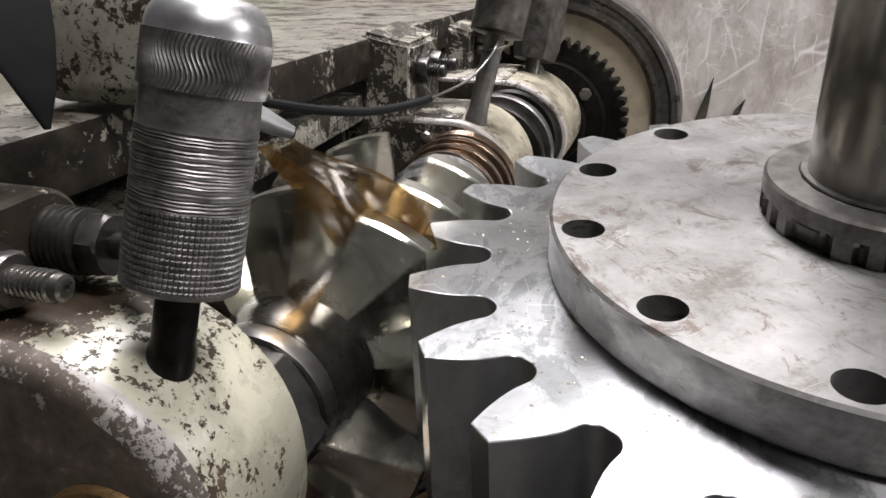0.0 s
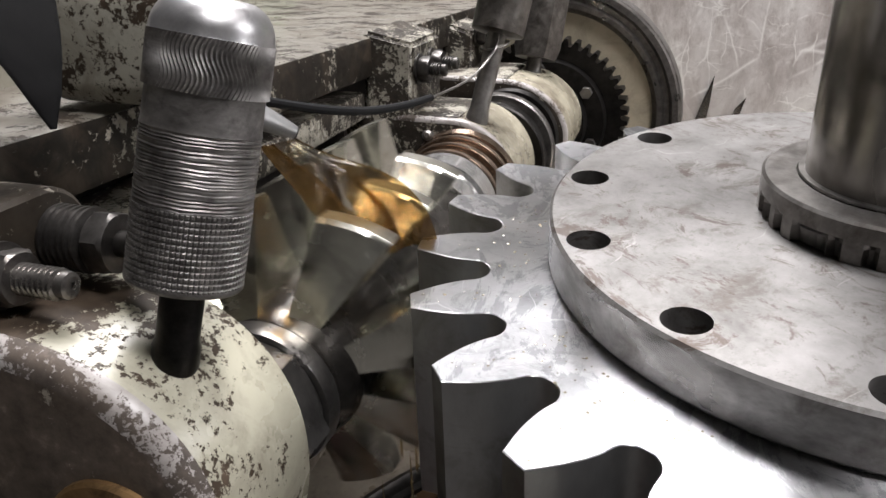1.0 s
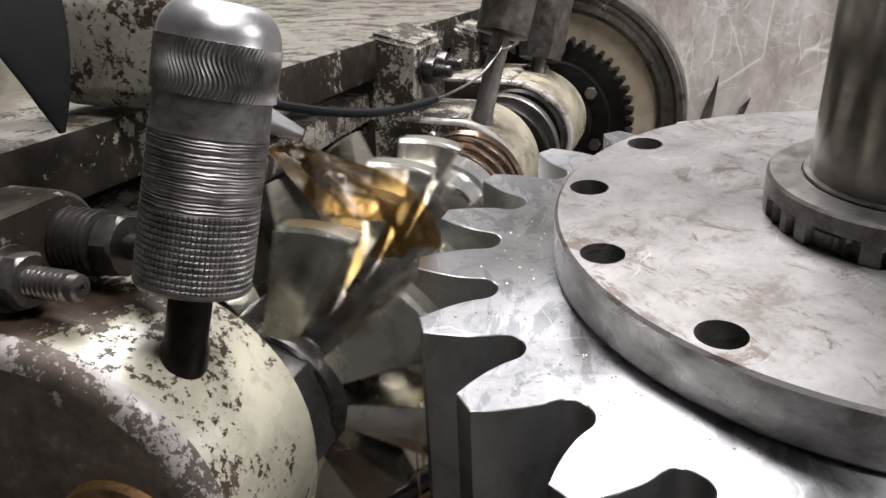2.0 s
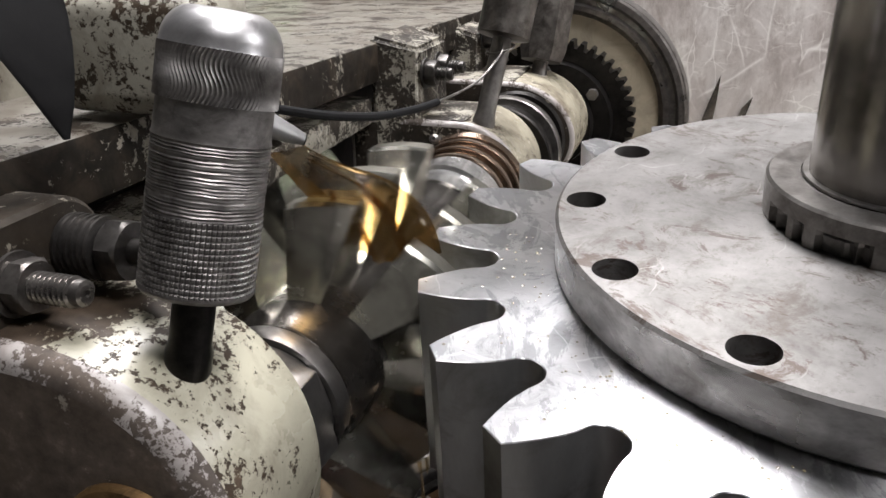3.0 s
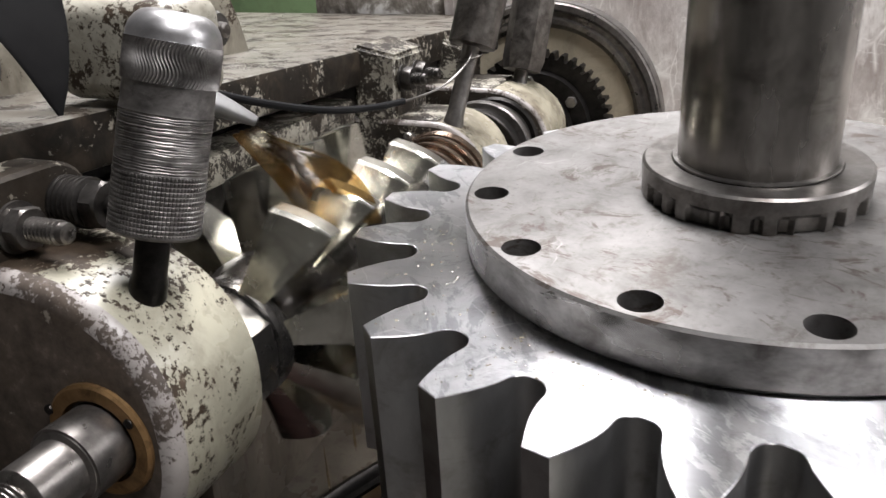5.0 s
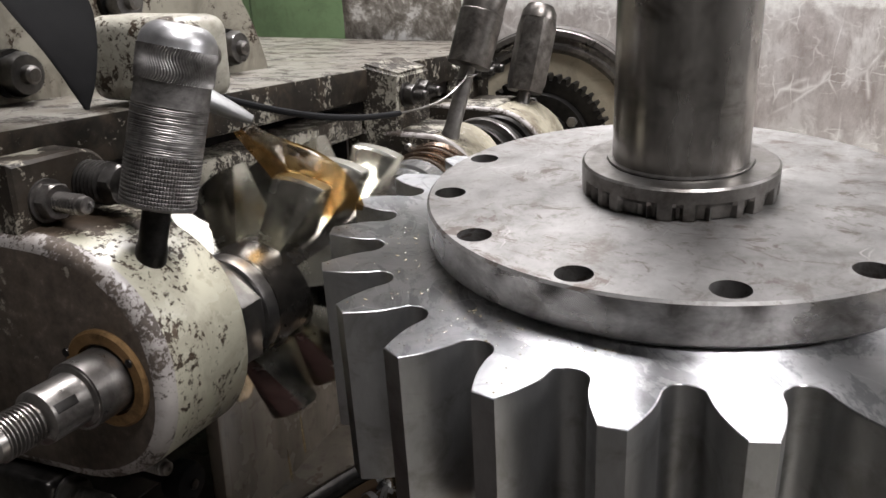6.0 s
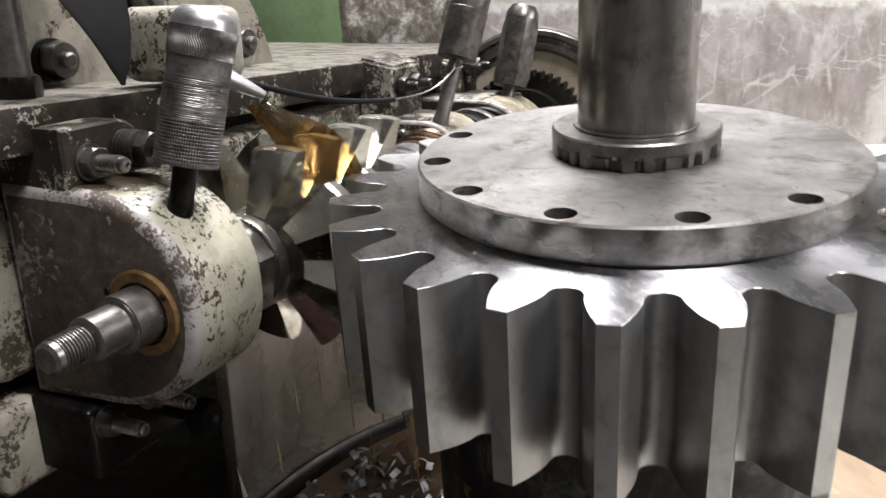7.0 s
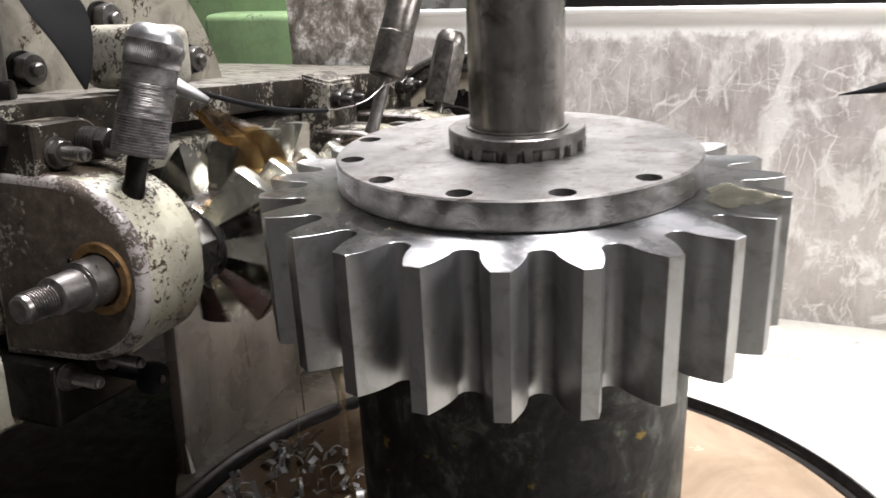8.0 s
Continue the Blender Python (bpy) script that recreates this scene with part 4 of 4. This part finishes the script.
    pts = [(-0.06, 0.10, 0.158), (-0.03, 0.155, 0.135), (-0.012, 0.225, 0.1155), (-0.005, 0.30, 0.1035), (0.0, 0.38, 0.0975), (0.01, 0.43, 0.102), (0.02, 0.462, 0.118), (0.022, 0.47, 0.128)]
    path = smooth_path(pts)
    part("sheath", tube(path[:30], 0.0029, 10), m_rubber, cab, "black rubber sheath")
    wire = part("bare_wire", tube(path[29:], 0.0011, 8), m_nut, cab, "bare bent wire")
    loop = [(0.0165 + 0.0125 * math.cos(k), 0.479 + 0.0125 * math.sin(k), 0.121 + 0.003 * math.sin(k + 1)) for k in [2 * math.pi * j / 24 for j in range(25)]]
    part("wire_loop", tube(loop, 0.0011, 8), m_nut, wire)


# ---- oil: a fan of strips from the nozzle to the cutter ----
def build_oil():
    strips = []
    tip = Vector((0.016, 0.094, 0.136))
    left = Vector((-0.011, 0.107, 0.1265))
    for i in range(3):
        f0, f1 = i / 3 - 0.03, (i + 1.09) / 3
        t = thing("oil_stream", HEAD, "amber cutting oil fanning from the nozzle", "oil", "oil stream")
        rings, n, cols = [], 24, 34
        for j in range(n + 1):
            s = 1.1 * j / n
            top, low = [], []
            for c in range(cols):
                f = f0 + (f1 - f0) * c / (cols - 1)
                start = left.lerp(tip, f) + Vector((0, 0, -0.0035))
                end = Vector((0.008 + 0.056 * f, 0.141 + 0.008 * f, 0.064 + 0.006 * f))
                p = start.lerp(end, s) + Vector((0.03 * f * s * s * (1 - s), -0.004 * math.sin(math.pi * f) * s, (0.02 + 0.05 * f) * s * s * (1 - s)))
                fold = math.sin(8.5 * f * (1 - 0.2 * s) + 1.1 + 0.8 * s)
                p += Vector((0.2, -0.5, 0.8)) * (s * (0.004 * fold + 0.0011 * math.sin(23 * f - 3 * s) + 0.0005 * math.sin(51 * f + 4 * s)))
                rope = math.exp(-((f - 0.02) / 0.035) ** 2) + math.exp(-((f - 0.98) / 0.04) ** 2) + 0.7 * math.exp(-((f - 0.38 - 0.1 * s) / 0.03) ** 2)
                th = 0.00025 + 0.0014 * rope * (0.5 + 0.5 * s) + 0.0006 * abs(math.sin(13 * f + 2 * s)) ** 5
                top.append(p + Vector((0, -th * 0.5, th)))
                low.append(p - Vector((0, -th * 0.25, th * 0.5)))
            rings.append(top + low[::-1])
        part("sheet", loft(rings), m_oil, t)
        strips.append(t)
    drops = []
    rng = random.Random(8)
    for i in range(14):
        t = thing("oil_drip", Matrix.Translation((0, 0, 0)), "thin falling thread of cutting oil", "oil drip", "falling oil drips")
        a, b = rng.uniform(-0.02, 0.09), rng.uniform(0.07, 0.25)
        p = HEAD @ Vector((a, b, -0.10))
        L = rng.uniform(0.02, 0.07)
        part("thread", lathe([(0.0003, -L), (0.0012, -L * 0.9), (0.0009, -L * 0.4), (0.0003, 0)], 8), m_foam, t)
        drops.append((t, p, rng.uniform(0, 0.3), rng.uniform(0.5, 0.7)))
    return strips, drops


# ---- the surroundings ----
def build_place():
    bed = tagged(part("machine_bed", merge(lathe([(0.448, 0.0), (0.448, 0.592), (0.458, 0.592), (0.460, 0.602), (0.464, 0.606), (0.472, 0.602), (0.475, 0.59), (0.475, 0.0)], 160, True)), m_black), "round pale machine bed rim about the rotary table", "machine bed", kind="structure")
    gap = tagged(part("table_groove", lathe([(0.437, 0.52), (0.4475, 0.52), (0.4475, 0.585), (0.437, 0.585)], 128, True), m_black), "black oily groove around the rotary table", "groove", kind="structure")
    # deck round the rim, open over the table
    def deck(name, k0, k1, outer, mat, label, low=0.544, z=0.594):
        n, rings = 48, []
        ins = [(0.474 * math.cos(k0 + (k1 - k0) * i / n), 0.474 * math.sin(k0 + (k1 - k0) * i / n)) for i in range(n + 1)]
        out = [outer(k0 + (k1 - k0) * i / n) for i in range(n + 1)]
        bm = bmesh.new()
        for i in range(n):
            vs = [bm.verts.new((*p, zz)) for zz in (z, low) for p in (ins[i], ins[i + 1], out[i + 1], out[i])]
            ends = ([(0, 3, 7, 4)] if i == 0 else []) + ([(1, 5, 6, 2)] if i == n - 1 else [])
            for f in [(0, 1, 2, 3), (7, 6, 5, 4), (3, 2, 6, 7), (1, 0, 4, 5)] + ends:
                bm.faces.new([vs[q] for q in f])
        bmesh.ops.remove_doubles(bm, verts=bm.verts, dist=1e-5)
        tagged(part(name, bm, mat), label, "machine bed", kind="structure")
    def far(k):
        c, q = math.cos(k), math.sin(k)
        r = min(1.6 / max(c, 0.01), 1.35 / max(q, 0.01), 0.72 / max(-q, 0.01))
        return (r * c, r * q)
    deck("bed_deck_right", radians(-85), radians(100), far, m_bed, "pale painted bed deck beside the rotary table", 0.0)
    def slant(k):
        lean = math.cos(k) + 0.415 * math.sin(k)
        r = min(1.1, -0.4185 / lean) if lean < -0.05 else 1.1
        return (max(r, 0.478) * math.cos(k), max(r, 0.478) * math.sin(k))
    # Oil streaks, on a brown that also holds the shade of the head.
    deck("bed_deck_left", radians(100), radians(165), slant, m_apron, "oil-streaked bed deck coloured dark for the cutter head's shade")
    tank = thing("coolant_tank", Matrix.Translation((-0.9, 0.2, 0.0)), "dark red coolant tank below the head", "tank")
    part("body", block(-0.5, 0.42, -0.7, 0.8, 0.0, 0.5, 0.02, 3), m_red, tank)
    part("rim", merge(block(-0.51, 0.43, -0.71, -0.66, 0.5, 0.525, 0.006), block(-0.51, 0.43, 0.76, 0.81, 0.5, 0.525, 0.006), block(0.38, 0.43, -0.66, 0.76, 0.5, 0.525, 0.006)), m_red, tank)
    # Unclear pointed thing; white paint stands for the window's gleam on it.
    sl = thing("white_sliver", HEAD, "pointed sliver on the apron, its gleam put into white colour", "swarf")
    part("sliver", loft([[(-0.1985, 0.272, -0.455), (-0.1985, 0.287, -0.455), (-0.194, 0.281, -0.455)], [(-0.1985, 0.258, -0.357), (-0.1985, 0.2588, -0.357), (-0.1975, 0.2584, -0.357)]]), m_bed, sl)
    # Dark leaf-shaped marks of the sheet, added as thin flat pieces.
    for pts in (((0.184, -0.075), (0.203, -0.075), (0.208, -0.03), (0.2105, 0.014), (0.197, -0.028)), ((0.232, -0.06), (0.246, -0.06), (0.257, -0.016), (0.243, -0.034))):
        t = thing("pointed_mark", pose(*(HEAD @ Vector((0, 0.985, 0.0))), 0, 0, -15), "dark pointed mark on the guard sheet, made as a flat piece", "strip", "torn strips")
        part("strip", along(prism(pts, 0.0, 0.002, 0.0004), pose(0, -0.001, 0, 90)), m_shaft, t)
    # guard sheet behind the work, square to the arbor
    guard = thing("guard_panel", pose(*(HEAD @ Vector((0, 0.985, 0.0))), 0, 0, -15), "scuffed pale sheet-metal guard behind the gear", "guard panel")
    part("sheet", block(-0.20, 1.6, 0.0, 0.006, -0.36, 0.21, 0.002), m_panel, guard)
    part("top_fold", block(-0.20, 1.6, -0.012, 0.010, 0.21, 0.222, 0.003), m_panel, guard)
    side = thing("stained_panel", pose(*(HEAD @ Vector((0, 1.0, 0.0))), 0, 0, -15), "rust-stained white panel beside the guard", "panel")
    part("sheet", block(-0.445, -0.19, 0.0, 0.012, -0.35, 0.42, 0.003), m_stained, side)
    green = thing("green_cabinet", pose(-0.95, 1.75, 0.0, 0, 0, -15), "green painted machine cabinet standing behind the guard", "machine cabinet")
    part("body", block(-0.5, 0.32, 0.0, 0.4, 0.0, 1.6, 0.03, 3), m_green, green)
    part("ledge", block(0.02, 0.36, -0.12, 0.0, 0.4, 1.11, 0.02, 3), m_green, green)
    far_m = thing("far_machine", pose(0.9, 2.3, 0.0, 0, 0, -15), "dark machine body far behind the guard", "machine")
    part("body", block(-1.2, 0.5, 0.0, 0.5, 0.0, 1.3, 0.03), m_black, far_m)
    part("door", block(0.55, 1.2, 0.0, 0.5, 0.0, 1.5, 0.03), m_green, far_m)
    rag = thing("black_rag", pose(0.52, 0.62, 1.03, 0, 0, -15), "twisted black strip hanging before the guard", "strip")
    part("strip", tube([(-0.03, 0, -0.006), (0.0, 0, 0.0), (0.04, 0.005, 0.008), (0.1, 0.0, 0.012), (0.18, 0.0, 0.004), (0.3, 0.02, 0.0)], 0.012, 10, [0.05, 0.3, 0.8, 0.7, 1, 1]), m_rubber, rag)
    # room: added and unseen; its dark walls keep reflections in the steel low
    tagged(part("floor", block(-4, 3, -3.5, 3, -0.1, 0.0, 0), m_floor), "oily grey workshop floor", "floor", kind="structure")
    roof = merge(block(-4, 3, 2.3, 3, 4.0, 4.1, 0), block(-4, -0.9, 0.9, 2.3, 4.0, 4.1, 0), block(0.6, 3, 0.9, 2.3, 4.0, 4.1, 0), block(-4, 3, -0.3, 0.9, 4.0, 4.1, 0), block(-4, 0.4, -1.1, -0.3, 4.0, 4.1, 0), block(1.4, 3, -1.1, -0.3, 4.0, 4.1, 0), block(-4, 3, -3.5, -1.1, 4.0, 4.1, 0))
    tagged(part("ceiling", roof, m_wall), "dark unseen workshop ceiling with two added openings", "ceiling", kind="structure")
    east = merge(block(3.0, 3.2, -3.5, -0.6, 0, 4, 0), block(3.0, 3.2, 1.0, 3.0, 0, 4, 0), block(3.0, 3.2, -0.6, 1.0, 0, 1.9, 0), block(3.0, 3.2, -0.6, 1.0, 3.1, 4, 0))
    tagged(part("wall_east", east, m_wall), "dark unseen workshop wall with a window opening", "wall", kind="structure")
    north = merge(block(-4, -1.15, 3.0, 3.2, 0, 4, 0), block(0.75, 3, 3.0, 3.2, 0, 4, 0), block(-1.15, 0.75, 3.0, 3.2, 0, 3.05, 0), block(-1.15, 0.75, 3.0, 3.2, 3.65, 4, 0))
    tagged(part("wall_north", north, m_wall), "dark unseen workshop wall with a high window opening", "wall", kind="structure")
    for name, b in (("wall_south", (-4, 3, -3.7, -3.5, 0, 4)), ("wall_west", (-4.2, -4.0, -3.5, 3.0, 0, 4))):
        tagged(part(name, block(*b, 0), m_wall), "plain dark unseen workshop wall", "wall", kind="structure")


WORK = build_work()
CUTTER = build_cutter()
build_head()
build_beam_top()
STRIPS, DRIPS = build_oil()
build_place()


# ---- what moves ----
def motions():
    for ob, z, start in WORK:
        walk(ob, [(t, pose(0, 0, z, 0, 0, start + GEAR_TURN * t)) for t in range(9)])
    for ob in CUTTER:
        walk(ob, [(t / 5, HEAD @ pose(0, 0, 0, 0, HOB_START + HOB_TURN * t / 5, 0)) for t in range(41)])
    tip = Vector((0.016, 0.094, 0.136))
    for i, ob in enumerate(STRIPS):
        rows = []
        for k in range(41):
            t = k / 5
            a, b = 1.3 * math.sin(5.1 * t + 1.7 * i), 1.0 * math.sin(7.3 * t + 2.3 * i)
            rows.append((t, HEAD @ Matrix.Translation(tip) @ pose(0, 0, 0, a, b, 0) @ Matrix.Translation(-tip)))
        walk(ob, rows)
    for ob, p, late, every in DRIPS:
        rows, fall = [], 0.34
        for k in range(81):
            t = k / 10
            s = ((t + late) % every) / every
            rows.append((t, Matrix.Translation((p.x, p.y, p.z - fall * s * s))))
        walk(ob, rows)


motions()
